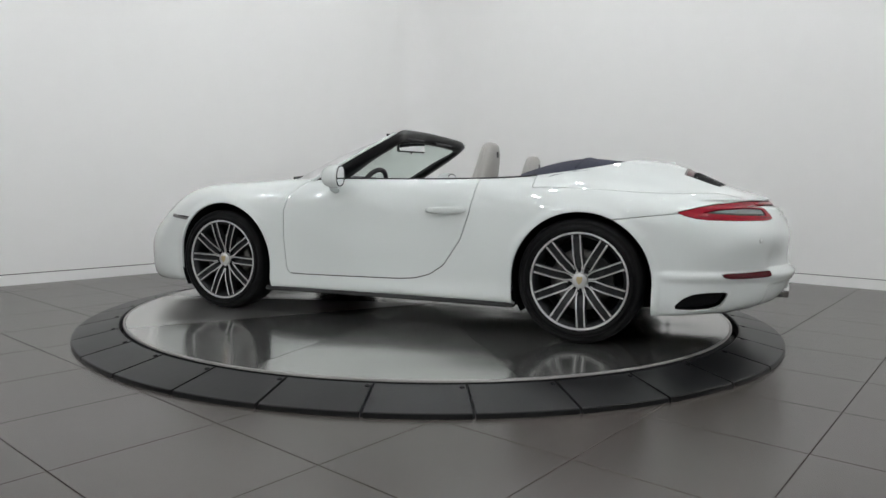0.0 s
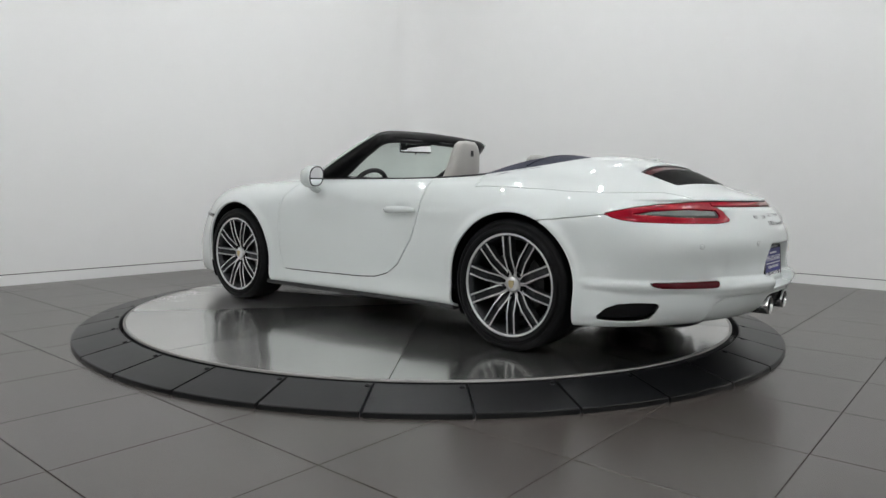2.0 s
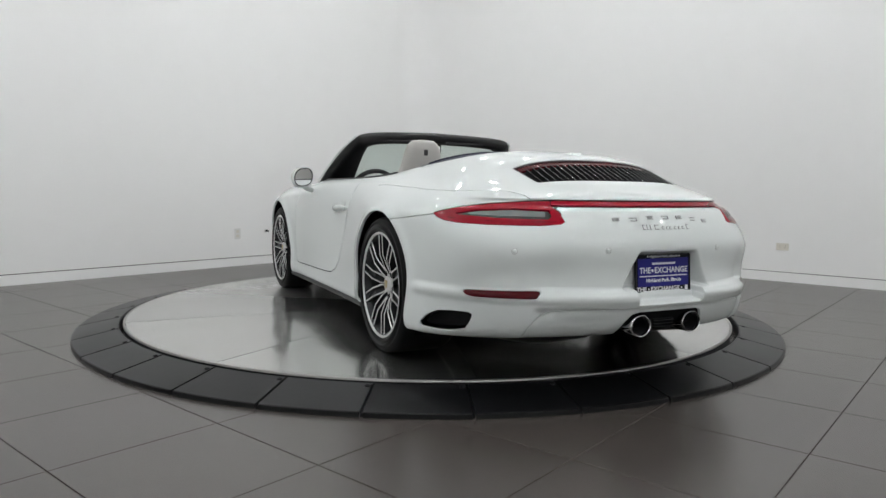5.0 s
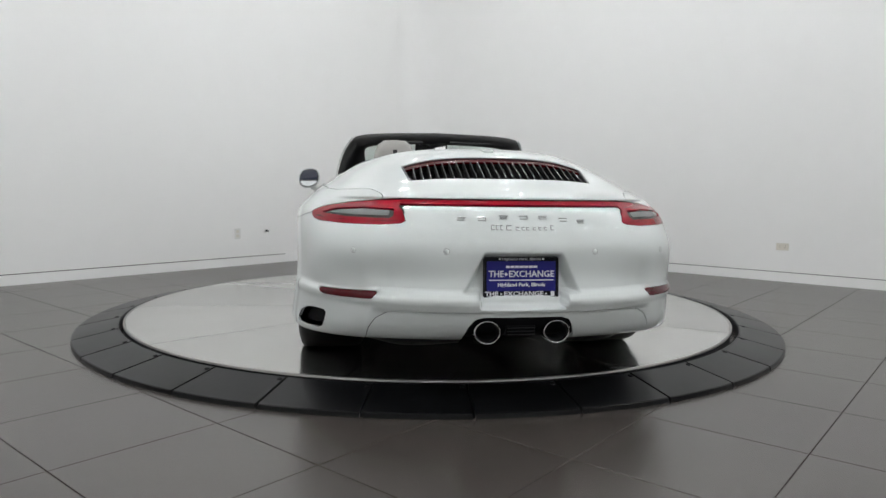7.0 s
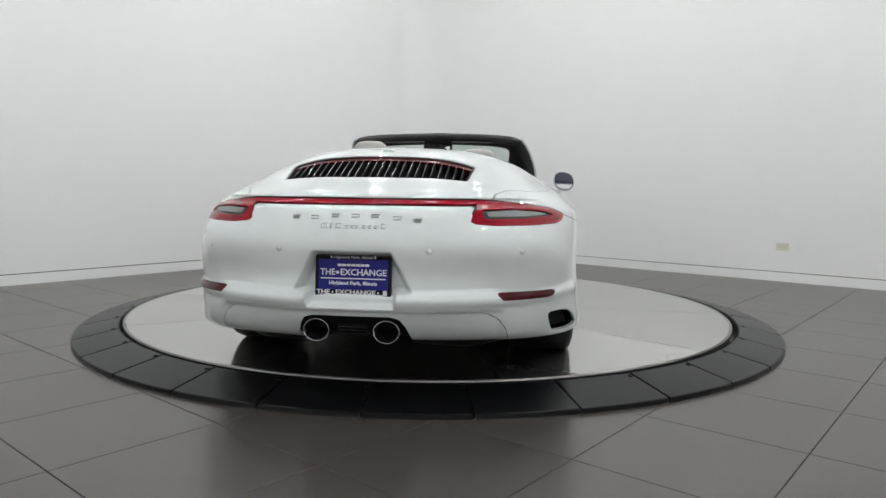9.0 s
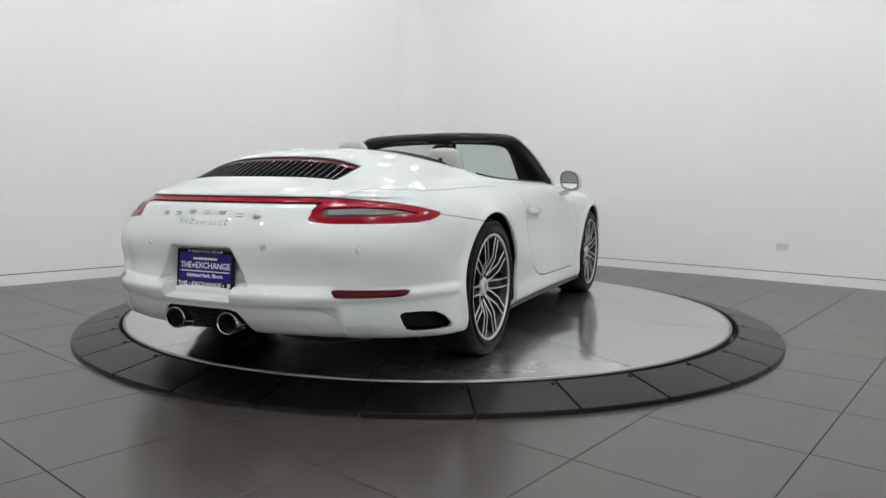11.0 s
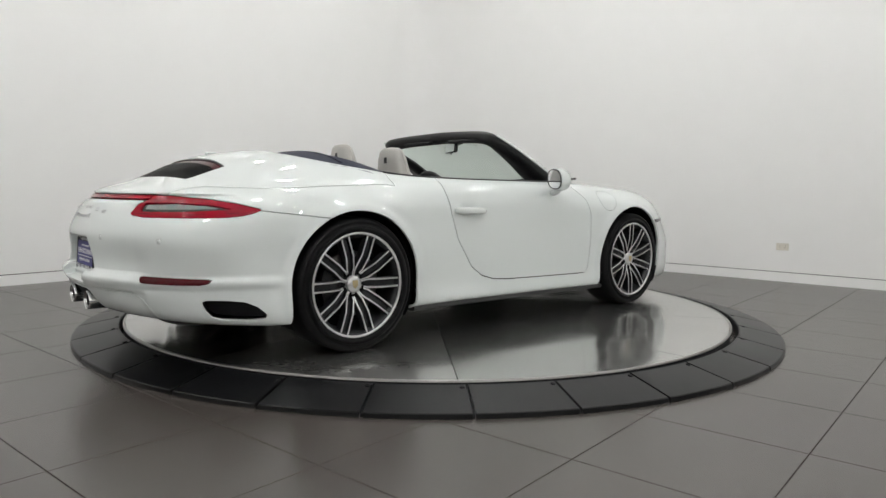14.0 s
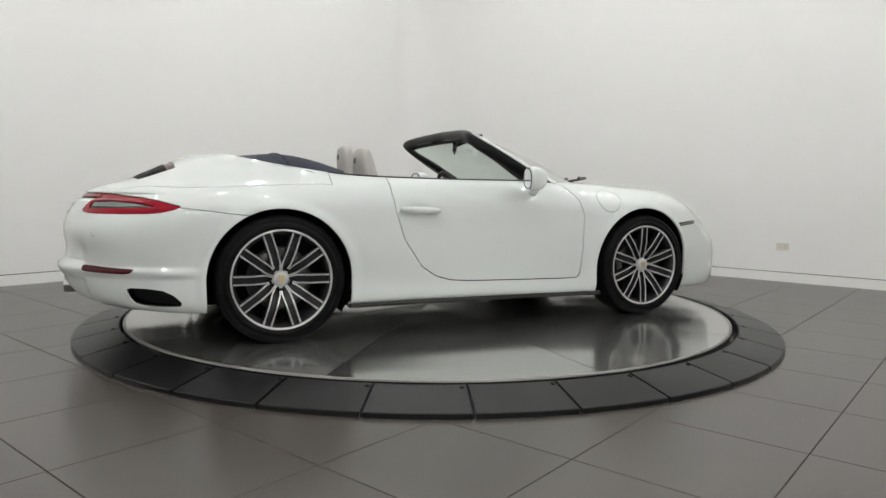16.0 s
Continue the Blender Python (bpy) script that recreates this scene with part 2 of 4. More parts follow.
def floor():
    base = tagged(part("floor", box(WALL_U - BACK_U + 0.3, WALL_V - BACK_V + 0.3, 0.1, ((WALL_U + BACK_U) / 2, (WALL_V + BACK_V) / 2, -0.103)), M_GROUT, m=ROOM),
                  "large matt grey porcelain floor tiles with thin dark joints", "floor", kind="structure")
    pitch, gap = 0.5942, 0.004
    bm = box(pitch - gap, pitch - gap, 0.003, (0, 0, -0.003), 0.0008, seg=1)
    first = part("tile", bm, M_TILE, base)
    me = first.data
    started = False
    u0, v0 = -2.9274 + pitch / 2 - 6 * pitch, -2.7412 + pitch / 2 - 6 * pitch
    for i in range(18):
        for j in range(18):
            u, v = u0 + i * pitch, v0 + j * pitch
            if u > WALL_U + 0.2 or v > WALL_V + 0.2:
                continue
            m = pose(u, v, 0)
            if not started:
                first.matrix_basis = m
                started = True
            else:
                share("tile", me, base, m)


def ceiling_lights():
    """Rows of small LED fittings under the ceiling, seen as glints on the paint."""
    thing = new("ceiling_light")
    tagged(thing, "slim white LED ceiling light, switched on", "ceiling light", "rows of ceiling lights")
    part("frame", box(0.27, 0.09, 0.04, (0, 0, -0.04), 0.004), M_WHITEPLASTIC, thing)
    part("diffuser", box(0.235, 0.05, 0.008, (0, 0, -0.049)), M_LAMP, thing, "glowing diffuser")
    first = True
    for i in range(7):
        for j in range(7):
            m = ROOM @ pose(-5.60 + i * 1.41, -5.72 + j * 1.35, HIGH)
            if first:
                thing.matrix_basis = m
                first = False
            else:
                copy_thing(thing, m)


def outlet():
    ob = new("wall_outlet")
    tagged(ob, "ivory double wall outlet with a cover plate", "outlet")
    part("cover_plate", box(0.008, 0.118, 0.072, (0, 0, -0.036), 0.002), M_IVORY, ob)
    for dy in (-0.024, 0.024):
        bm = bmesh.new()
        for dz in (-0.008, 0.008):
            box(0.004, 0.012, 0.003, (-0.0045, dy, dz - 0.0015), bm=bm)
        part("socket", box(0.004, 0.030, 0.034, (-0.003, dy, -0.017), 0.001), M_IVORY, ob)
        # raised dark strips stand in for the shaded slots
        part("slots", bm, M_GAP_SHADE, ob)
    ob.matrix_basis = ROOM @ pose(WALL_U - 0.0035, -1.436, 0.362)
    ob2 = new("wall_outlet")
    tagged(ob2, "white upright wall outlet plate", "outlet")
    part("cover_plate", box(0.078, 0.008, 0.122, (0, 0, -0.061), 0.002), M_WHITEPLASTIC, ob2)
    for dz in (-0.026, 0.026):
        part("socket", box(0.034, 0.004, 0.030, (0, -0.0035, dz - 0.015), 0.001), M_IVORY, ob2)
    ob2.matrix_basis = ROOM @ pose(0.733, WALL_V - 0.0035, 0.372)
    ob3 = new("wall_cable_stub")
    tagged(ob3, "small dark cable end sticking out of the wall", "cable")
    part("collar", spin_profile([(0.0, 0), (0.022, 0), (0.018, 0.008), (0.0, 0.008)], 16), M_WHITEPLASTIC, ob3, m=pose(0, 0, 0, 90))
    part("plug", tube(smooth_line([(0, -0.004, 0), (0, -0.03, 0.004), (0.01, -0.05, -0.006)], 8), 0.011, 8), M_BLACK, ob3)
    ob3.matrix_basis = ROOM @ pose(1.118, WALL_V - 0.001, 0.392)


# ---- the turntable ----
R_DISC, R_RING = 2.040, 2.318


def turntable():
    """The fixed ring of sloping rubber pads, and the turning steel disc."""
    ring = new("turntable_ring")
    tagged(ring, "black rubber ramp pads laid in a ring on the floor", "turntable ring")
    part("inner_band", spin_profile([(R_DISC + 0.020, 0.0), (R_DISC + 0.020, DISC_Z - 0.004), (R_DISC + 0.023, DISC_Z - 0.002), (R_DISC + 0.0235, 0.0)], 160), M_BLACK, ring, "thin black steel edge band", True)
    # black sheet added below the pads so that the joints look dark
    part("underlay", spin_profile([(R_DISC + 0.022, 0.001), (R_DISC + 0.022, 0.045), (R_RING - 0.02, 0.010), (R_RING - 0.008, 0.001)], 120), M_BLACK, ring, "black sheet added to darken the joints", True)
    START, step, gap = -96.85, 11.03, 0.16
    n = 8
    prof = [(R_DISC + 0.024, 0.0), (R_DISC + 0.024, DISC_Z - 0.006), (R_DISC + 0.030, DISC_Z - 0.003), (R_RING - 0.008, 0.022), (R_RING - 0.003, 0.019), (R_RING, 0.0)]

    def pad_mesh(wide):
        bm = spin_profile(prof, n, -wide / 2 + gap, wide / 2 - gap)
        bm.verts.ensure_lookup_table()
        bm.faces.new(bm.verts[:k])
        bm.faces.new(bm.verts[-k:][::-1])
        return bm

    k = len(prof)
    pad = part("ramp_pad", pad_mesh(step), M_RUBBER, ring)
    bolt = part("bolt", spin_profile([(0.0, 0.006), (0.009, 0.006), (0.012, 0.003), (0.012, 0.0)], 10), M_BLACK, pad, m=pose((R_DISC + 0.055) * math.cos(radians(4.9)), (R_DISC + 0.055) * math.sin(radians(4.9)), DISC_Z - 0.010, 0, 12, 4.9))
    pad.matrix_basis = pose(0, 0, 0, 0, 0, START + step / 2)
    for i in range(-12, 20):
        if i == 0:
            continue
        p = share("ramp_pad", pad.data, ring, pose(0, 0, 0, 0, 0, START + step / 2 + i * step))
        share("bolt", bolt.data, p, bolt.matrix_basis)
    # the last pad is cut narrow to close the ring
    rest = 360 - 32 * step
    part("ramp_pad", pad_mesh(rest), M_RUBBER, ring, m=pose(0, 0, 0, 0, 0, START + 20 * step + rest / 2))
    ring.matrix_basis = pose(0.009, -0.016, 0)
    disc = new("turntable_disc")
    tagged(disc, "round brushed steel turntable plate with radial seams", "turntable")
    part("drum", spin_profile([(R_DISC - 0.01, 0.0), (R_DISC - 0.002, DISC_Z - 0.012), (0.0, DISC_Z - 0.012)], 120), M_BLACK, disc, "black drum under the plates", True)
    part("rim_band", spin_profile([(R_DISC - 0.012, DISC_Z - 0.010), (R_DISC - 0.012, DISC_Z + 0.001), (R_DISC, DISC_Z + 0.001), (R_DISC + 0.001, DISC_Z - 0.008)], 160), M_RIMBAND, disc, "narrow bright steel rim", True)
    bm = spin_profile([(0.0, DISC_Z), (0.5, DISC_Z), (1.2, DISC_Z), (R_DISC - 0.014, DISC_Z), (R_DISC - 0.014, DISC_Z - 0.008)], 12, -18 + 0.07, 18 - 0.07)
    plate = part("steel_plate", bm, M_STEEL, disc)
    plate.matrix_basis = pose(0, 0, 0, 0, 0, -0.5)
    for i in range(1, 10):
        share("steel_plate", plate.data, disc, pose(0, 0, 0, 0, 0, 36 * i - 0.5))
    return disc


showroom()
ceiling_lights()
outlet()
DISC = turntable()


# ---- the car: hull rails from the sill up to the cockpit rim ----
# Each rail runs round one half from the middle of the tail to the middle of the nose: x forward, y to the side, z up from the plate.
RAIL_SILL_IN = [(-2.14, 0, .216), (-2.12, .33, .216), (-2.00, .60, .206), (-1.865, .725, .195), (-1.66, .84, .185), (-1.225, .82, .18), (-.80, .81, .175), (-.3, .80, .165), (.3, .80, .16),
                (.80, .80, .155), (1.225, .78, .15), (1.68, .72, .15), (2.0, .56, .13), (2.14, .32, .12), (2.17, 0, .12)]
RAIL_LOW = [(-2.24, 0, .236), (-2.20, .36, .234), (-2.062, .638, .224), (-1.915, .768, .212), (-1.69, .884, .20), (-1.225, .885, .20), (-.80, .875, .20), (-.3, .862, .193), (.3, .856, .186),
            (.8, .856, .18), (1.225, .87, .19), (1.68, .79, .17), (2.06, .61, .15), (2.24, .34, .14), (2.29, 0, .14)]
RAIL_BUMPER = [(-2.312, 0, .36), (-2.272, .36, .36), (-2.105, .652, .35), (-1.945, .775, .34), (-1.69, .886, .33), (-1.225, .91, .35), (-.8, .885, .31), (-.3, .866, .28), (.3, .86, .27),
               (.8, .868, .29), (1.225, .90, .33), (1.66, .825, .32), (2.09, .63, .30), (2.285, .35, .29), (2.34, 0, .29)]
RAIL_WAIST = [(-2.312, 0, .49), (-2.268, .36, .49), (-2.112, .650, .49), (-1.947, .788, .49), (-1.70, .868, .49), (-1.225, .926, .51), (-.8, .894, .49), (-.3, .864, .46), (.3, .86, .45),
              (.8, .875, .47), (1.225, .91, .51), (1.64, .838, .48), (2.08, .62, .47), (2.275, .34, .46), (2.33, 0, .46)]
RAIL_SIDE = [(-2.305, 0, .60), (-2.255, .36, .60), (-2.115, .66, .595), (-1.935, .792, .60), (-1.70, .862, .61), (-1.225, .918, .64), (-.8, .884, .63), (-.3, .856, .61), (.3, .856, .61),
             (.8, .87, .62), (1.225, .90, .65), (1.63, .825, .62), (2.00, .60, .60), (2.17, .32, .59), (2.23, 0, .58)]
RAIL_LIGHT = [(-2.265, 0, .70), (-2.21, .36, .70), (-2.07, .635, .695), (-1.90, .765, .70), (-1.70, .838, .715), (-1.225, .892, .745), (-.8, .868, .745), (-.3, .846, .745), (.3, .845, .745),
              (.8, .848, .75), (1.225, .862, .765), (1.63, .77, .74), (1.90, .56, .71), (2.05, .30, .69), (2.11, 0, .68)]
RAIL_LIP = [(-2.185, 0, .795), (-2.135, .35, .79), (-2.0, .595, .782), (-1.85, .71, .78), (-1.66, .782, .787), (-1.225, .823, .818), (-.8, .818, .828), (-.3, .81, .835), (.3, .808, .832),
            (.8, .79, .82), (1.225, .775, .832), (1.58, .69, .812), (1.77, .51, .765), (1.90, .28, .74), (1.95, 0, .735)]
RAIL_DECK = [(-1.98, 0, .868), (-1.94, .32, .866), (-1.82, .525, .862), (-1.70, .625, .86), (-1.52, .692, .856), (-1.15, .746, .868), (-.8, .762, .874), (-.3, .768, .878), (.3, .76, .876),
             (.75, .72, .866), (1.15, .67, .864), (1.43, .57, .846), (1.56, .43, .812), (1.62, .24, .80), (1.65, 0, .80)]
RAIL_UPPER = [(-1.74, 0, .975), (-1.71, .30, .968), (-1.62, .475, .945), (-1.53, .565, .928), (-1.38, .638, .908), (-1.08, .704, .900), (-.79, .735, .894), (-.3, .748, .889), (.28, .735, .888),
              (.69, .68, .884), (1.0, .61, .88), (1.2, .50, .868), (1.3, .36, .85), (1.36, .2, .85), (1.38, 0, .85)]
RAIL_RIM = [(-1.48, 0, 1.032), (-1.46, .26, 1.026), (-1.40, .42, 1.008), (-1.33, .50, .99), (-1.20, .59, .962), (-1.0, .66, .93), (-.78, .70, .905), (-.3, .722, .892), (.25, .71, .892),
            (.58, .65, .893), (.80, .56, .892), (.93, .44, .895), (1.00, .30, .90), (1.03, .16, .90), (1.04, 0, .90)]
RAILS = [RAIL_SILL_IN, RAIL_LOW, RAIL_BUMPER, RAIL_WAIST, RAIL_SIDE, RAIL_LIGHT, RAIL_LIP, RAIL_DECK, RAIL_UPPER, RAIL_RIM]


def cubic(t, P, at, ring=False):
    """Cubic spline through P at the values t, drawn at the values at. ring: closed, the last of t is the first again."""
    t, P, at = np.asarray(t, float), np.asarray(P, float), np.asarray(at, float)
    if ring:
        span = t[-1] - t[0]
        k = 4
        t = np.concatenate([t[-1 - k:-1] - span, t, t[1:k + 1] + span])
        P = np.concatenate([P[-1 - k:-1], P, P[1:k + 1]])
    n = len(t)
    h = np.diff(t)
    A = np.eye(n)
    B = np.zeros_like(P)
    shape = (-1,) + (1,) * (P.ndim - 1)
    d = np.diff(P, axis=0) / h.reshape(shape)
    for i in range(1, n - 1):
        A[i, i - 1:i + 2] = h[i - 1], 2 * (h[i - 1] + h[i]), h[i]
        B[i] = 6 * (d[i] - d[i - 1])
    M = np.linalg.solve(A, B.reshape(n, -1)).reshape(P.shape)
    j = np.clip(np.searchsorted(t, at) - 1, 0, n - 2)
    a, b, hh = (t[j + 1] - at).reshape(shape), (at - t[j]).reshape(shape), h[j].reshape(shape)
    return (M[j] * a ** 3 + M[j + 1] * b ** 3) / (6 * hh) + (P[j] / hh - M[j] * hh / 6) * a + (P[j + 1] / hh - M[j + 1] * hh / 6) * b


def angle_of(x, y):
    """Degrees round the tail, from 0 at its middle."""
    return np.degrees(np.arctan2(np.abs(y), -(x + 1.45)))


def ramp(x, a, b):
    t = np.clip((x - a) / (b - a), 0, 1)
    return t * t * (3 - 2 * t)


def hull(rows=142):
    """The body's outer skin as one grid of points and its normals."""
    P = np.array(RAILS, float)
    mirror = P[:, -2:0:-1] * np.array([1, -1, 1])
    loop = np.concatenate([P, mirror, P[:, :1]], axis=1)
    s = np.concatenate([[0], np.cumsum(np.linalg.norm(np.diff(loop[2:7].mean(0), axis=0), axis=1))])
    half = np.concatenate([np.linspace(0, 0.5, 90), np.linspace(0.5, 1.5, 95)[1:], np.linspace(1.5, s[-1] / 2, 230)[1:]])
    at = np.concatenate([half, s[-1] - half[-2:0:-1]])
    lines = cubic(s, loop.transpose(1, 0, 2), at, ring=True).transpose(1, 0, 2)
    v = np.concatenate([[0], np.cumsum(np.linalg.norm(np.diff(P, axis=0), axis=2).mean(1))])
    S = cubic(v, lines, np.linspace(0, v[-1], rows))
    x, y, z = S[..., 0].copy(), S[..., 1].copy(), S[..., 2].copy()
    ay = np.abs(y)
    rear = ramp(-x, 1.9, 2.1)
    psi = np.radians(angle_of(x, y))
    tail = ramp(-x, 1.60, 1.72)
    out = np.zeros_like(x)
    # the plate's recess, the shelf over the lower bumper, the apron and the flat face below the light bar
    out -= 0.052 * rear * ramp(0.205 - ay - (z - 0.5) * 0.55, 0, 0.020) * ramp(z - 0.056 * ramp(ay, 0.165, 0.180), 0.366, 0.380) * ramp(0.582 - z, 0, 0.016)
    out -= 0.020 * tail * ramp(z, 0.424, 0.434) * ramp(0.62 - z, 0, 0.16) * ramp(0.62 - ay, 0, 0.10)
    out += 0.017 * tail * ramp(0.424 - z, 0, 0.026) - 0.008 * tail * ramp(0.384 - z, 0, 0.022)
    out -= 0.010 * rear * ramp(0.352 - z, 0.0, 0.004) * ramp(0.575 - ay, -0.02, 0.02)
    out -= 0.022 * ramp(z, 0.748, 0.766) * ramp(0.795 - z, 0, 0.012) * ramp(-x, 1.75, 1.95)
    x = x - out * np.cos(psi)
    y = y + out * np.sin(psi) * np.sign(y)
    # flared lips round the wheels
    for xc, r in ((-1.228, 0.39), (1.206, 0.394)):
        d = np.hypot(x - xc, z - 0.338)
        y = y + np.sign(y) * 0.010 * np.exp(-((d - r) / 0.03) ** 2) * (ay > 0.6)
    # hollows behind the door handles
    y = y - np.sign(y) * 0.009 * np.exp(-((x + 0.44) / 0.060) ** 4 - ((z - 0.722) / 0.024) ** 2) * (ay > 0.6)
    S = np.stack([x, y, z], -1)
    du = np.roll(S, -1, 1) - np.roll(S, 1, 1)
    dv = np.gradient(S, axis=0)
    N = np.cross(dv, du)
    N /= np.linalg.norm(N, axis=-1, keepdims=True) + 1e-12
    # outward
    N *= np.where((N * (S - np.array([0, 0, 0.5]))).sum(-1).mean() < 0, -1, 1)
    r, c = S.shape[:2]
    idx = np.arange(r * c).reshape(r, c)
    q = np.stack([idx[:-1], np.roll(idx, -1, 1)[:-1], np.roll(idx, -1, 1)[1:], idx[1:]], -1).reshape(-1, 4)
    Sf, Nf = S.reshape(-1, 3), N.reshape(-1, 3)
    fn = np.cross(Sf[q[0, 1]] - Sf[q[0, 0]], Sf[q[0, 3]] - Sf[q[0, 0]])
    if fn @ Nf[q[0, 0]] < 0:
        q = q[:, ::-1]
    return Sf, Nf, [list(f) for f in q]


def cut(mesh, d):
    """Splits a mesh where d, a distance at each point, changes sign: (inside, outside)."""
    V, N, F = mesh
    if not F:
        return mesh, mesh
    newv, newn, made = list(V), list(N), {}
    inside, outside = [], []
    pos = d > 0

    def mid(i, j):
        key = (i, j) if i < j else (j, i)
        if key not in made:
            t = d[i] / (d[i] - d[j])
            made[key] = len(newv)
            newv.append(V[i] + (V[j] - V[i]) * t)
            n = N[i] + (N[j] - N[i]) * t
            newn.append(n / np.linalg.norm(n))
        return made[key]

    for f in F:
        k = sum(bool(pos[i]) for i in f)
        if k == len(f):
            inside.append(f)
        elif k == 0:
            outside.append(f)
        else:
            a, b = [], []
            for i, j in zip(f, f[1:] + f[:1]):
                (a if pos[i] else b).append(i)
                if pos[i] != pos[j]:
                    e = mid(i, j)
                    a.append(e)
                    b.append(e)
            inside.append(a)
            outside.append(b)

    def keep(faces):
        used = sorted({i for f in faces for i in f})
        at = {i: k for k, i in enumerate(used)}
        return np.array([newv[i] for i in used]).reshape(-1, 3), np.array([newn[i] for i in used]).reshape(-1, 3), [[at[i] for i in f] for f in faces]

    return keep(inside), keep(outside)


def panel_split(mesh, field, gap=0.0016):
    """Takes a panel out of a mesh, leaving a shut line round it: (panel, rest)."""
    inner = cut(mesh, field(mesh[0]) - gap)[0]
    rest = cut(mesh, field(mesh[0]) + gap)[1]
    return inner, rest


def inside_of(poly, a, b):
    """Signed distance to a closed outline, positive inside."""
    P = np.asarray(poly, float)
    Q = np.roll(P, -1, 0)
    best = np.full(a.shape, 1e9)
    odd = np.zeros(a.shape, bool)
    for (x0, y0), (x1, y1) in zip(P, Q):
        dx, dy = x1 - x0, y1 - y0
        t = np.clip(((a - x0) * dx + (b - y0) * dy) / (dx * dx + dy * dy + 1e-12), 0, 1)
        best = np.minimum(best, np.hypot(a - x0 - t * dx, b - y0 - t * dy))
        if y0 != y1:
            odd ^= ((y0 > b) != (y1 > b)) & (a < (x1 - x0) * (b - y0) / (y1 - y0) + x0)
    return np.where(odd, best, -best)


def skin(name, mesh, mat, parent, label="", lip=0.010, lift=0.0):
    """A panel as one mesh, its edges turned inwards to show thickness."""
    V, N, F = mesh
    V = V + N * lift
    count = {}
    for f in F:
        for i, j in zip(f, f[1:] + f[:1]):
            count[(i, j)] = count.get((i, j), 0) + 1
    edges = [e for e in count if (e[1], e[0]) not in count]
    verts, norms, faces = list(V), list(N), [list(f) for f in F]
    if lip:
        for i, j in edges:
            e = V[j] - V[i]
            n = np.cross(e, N[i])
            n = n / (np.linalg.norm(n) + 1e-12)
            k = len(verts)
            verts += [V[i], V[j], V[j] - N[j] * lip, V[i] - N[i] * lip]
            norms += [n, n, n, n]
            faces.append([k + 1, k, k + 3, k + 2])
    return raw(name, verts, faces, mat, parent, label, True, norms)


ARCH = ((-1.228, 0.338, 0.382), (1.206, 0.338, 0.387))
DOOR = [(.722, .68), (.716, .55), (.709, .436), (.700, .33), (.692, .292), (.672, .275), (.60, .272), (.307, .277), (-.098, .286), (-.23, .296), (-.33, .325), (-.418, .384), (-.524, .539), (-.575, .70), (-.592, .80), (-.596, .90),
        (-.596, 1.1), (.59, 1.1), (.588, .90), (.645, .84), (.698, .77)]
LAMP = [(72.3, .724), (70, .708), (66.5, .695), (62, .688), (52, .685), (38, .685), (32.8, .692), (31.8, .702), (33.6, .742), (36, .764), (36, .7855), (45, .779), (55, .769), (64, .752)]
VENT = [(72.5, .228), (73, .245), (70.5, .283), (67, .307), (62, .316), (56.5, .318), (55.3, .308), (56.5, .268), (58, .240), (61, .226), (67, .222)]
REFLECTOR = [(58.5, .410), (57, .414), (38.5, .424), (37.5, .419), (38.5, .394), (40, .391), (55, .386), (57, .391)]
LID = [(-.93, .80), (-1.0, .790), (-1.25, .785), (-1.5, .758), (-1.68, .715), (-1.80, .655), (-1.90, .575), (-2.0, .535), (-2.3, .50), (-2.3, -.1), (-.9, -.1)]
DEG = 0.0135


def field_arch(V):
    d = np.full(len(V), -1.0)
    for xc, zc, r in ARCH:
        d = np.maximum(d, np.where(np.abs(V[:, 1]) > 0.4, r - np.hypot(V[:, 0] - xc, np.maximum(V[:, 2] - zc, 0)), -1.0))
    return d


def field_side(outline, side):
    return lambda V: np.where((V[:, 1] * side > 0.5), inside_of(outline, V[:, 0], V[:, 2]), -1.0)


def field_tail(outline, side, top=True):
    pts = [(a * DEG, z) for a, z in outline]
    return lambda V: np.where((V[:, 1] * side > 0) & (V[:, 0] < -1.5), inside_of(pts, angle_of(V[:, 0], V[:, 1]) * DEG, V[:, 2]), -1.0)


def field_bumper(V):
    a = angle_of(V[:, 0], V[:, 1])
    seam = 0.7225 + 0.042 * ramp(-a, -60, -48) - 0.115 * np.maximum(V[:, 0] + 1.745, 0)
    return np.minimum(seam - V[:, 2], -1.30 - V[:, 0])


def field_bar(V):
    a = angle_of(V[:, 0], V[:, 1])
    return np.minimum.reduce([V[:, 2] - 0.7640, 0.7855 - V[:, 2], (35.95 - a) * DEG, -1.8 - V[:, 0]])


def field_lid(V):
    return np.where(V[:, 2] > 0.792 - 0.006, inside_of(LID, V[:, 0], np.abs(V[:, 1])), -1.0)


def field_grille(V):
    x, y = V[:, 0], np.abs(V[:, 1])
    front = -1.726 + 0.008 * (y / 0.42) ** 2.2
    back = -1.962 + 0.050 * (y / 0.4) ** 2
    side = 0.428 - (-1.73 - x) * 0.10
    d = np.minimum.reduce([front - x, x - back, side - y])
    return np.where(V[:, 2] > 0.8, d, -1.0)


def field_valance(V):
    x, y, z = V[:, 0], np.abs(V[:, 1]), V[:, 2]
    out = [(0, .352), (.462, .350), (.524, .342), (.568, .315), (.597, .27), (.615, .15), (0, .15)]
    out = out + [(-a, b) for a, b in out[-2:0:-1]]
    return np.where(x < -1.9, inside_of(out, V[:, 1], z), -1.0)


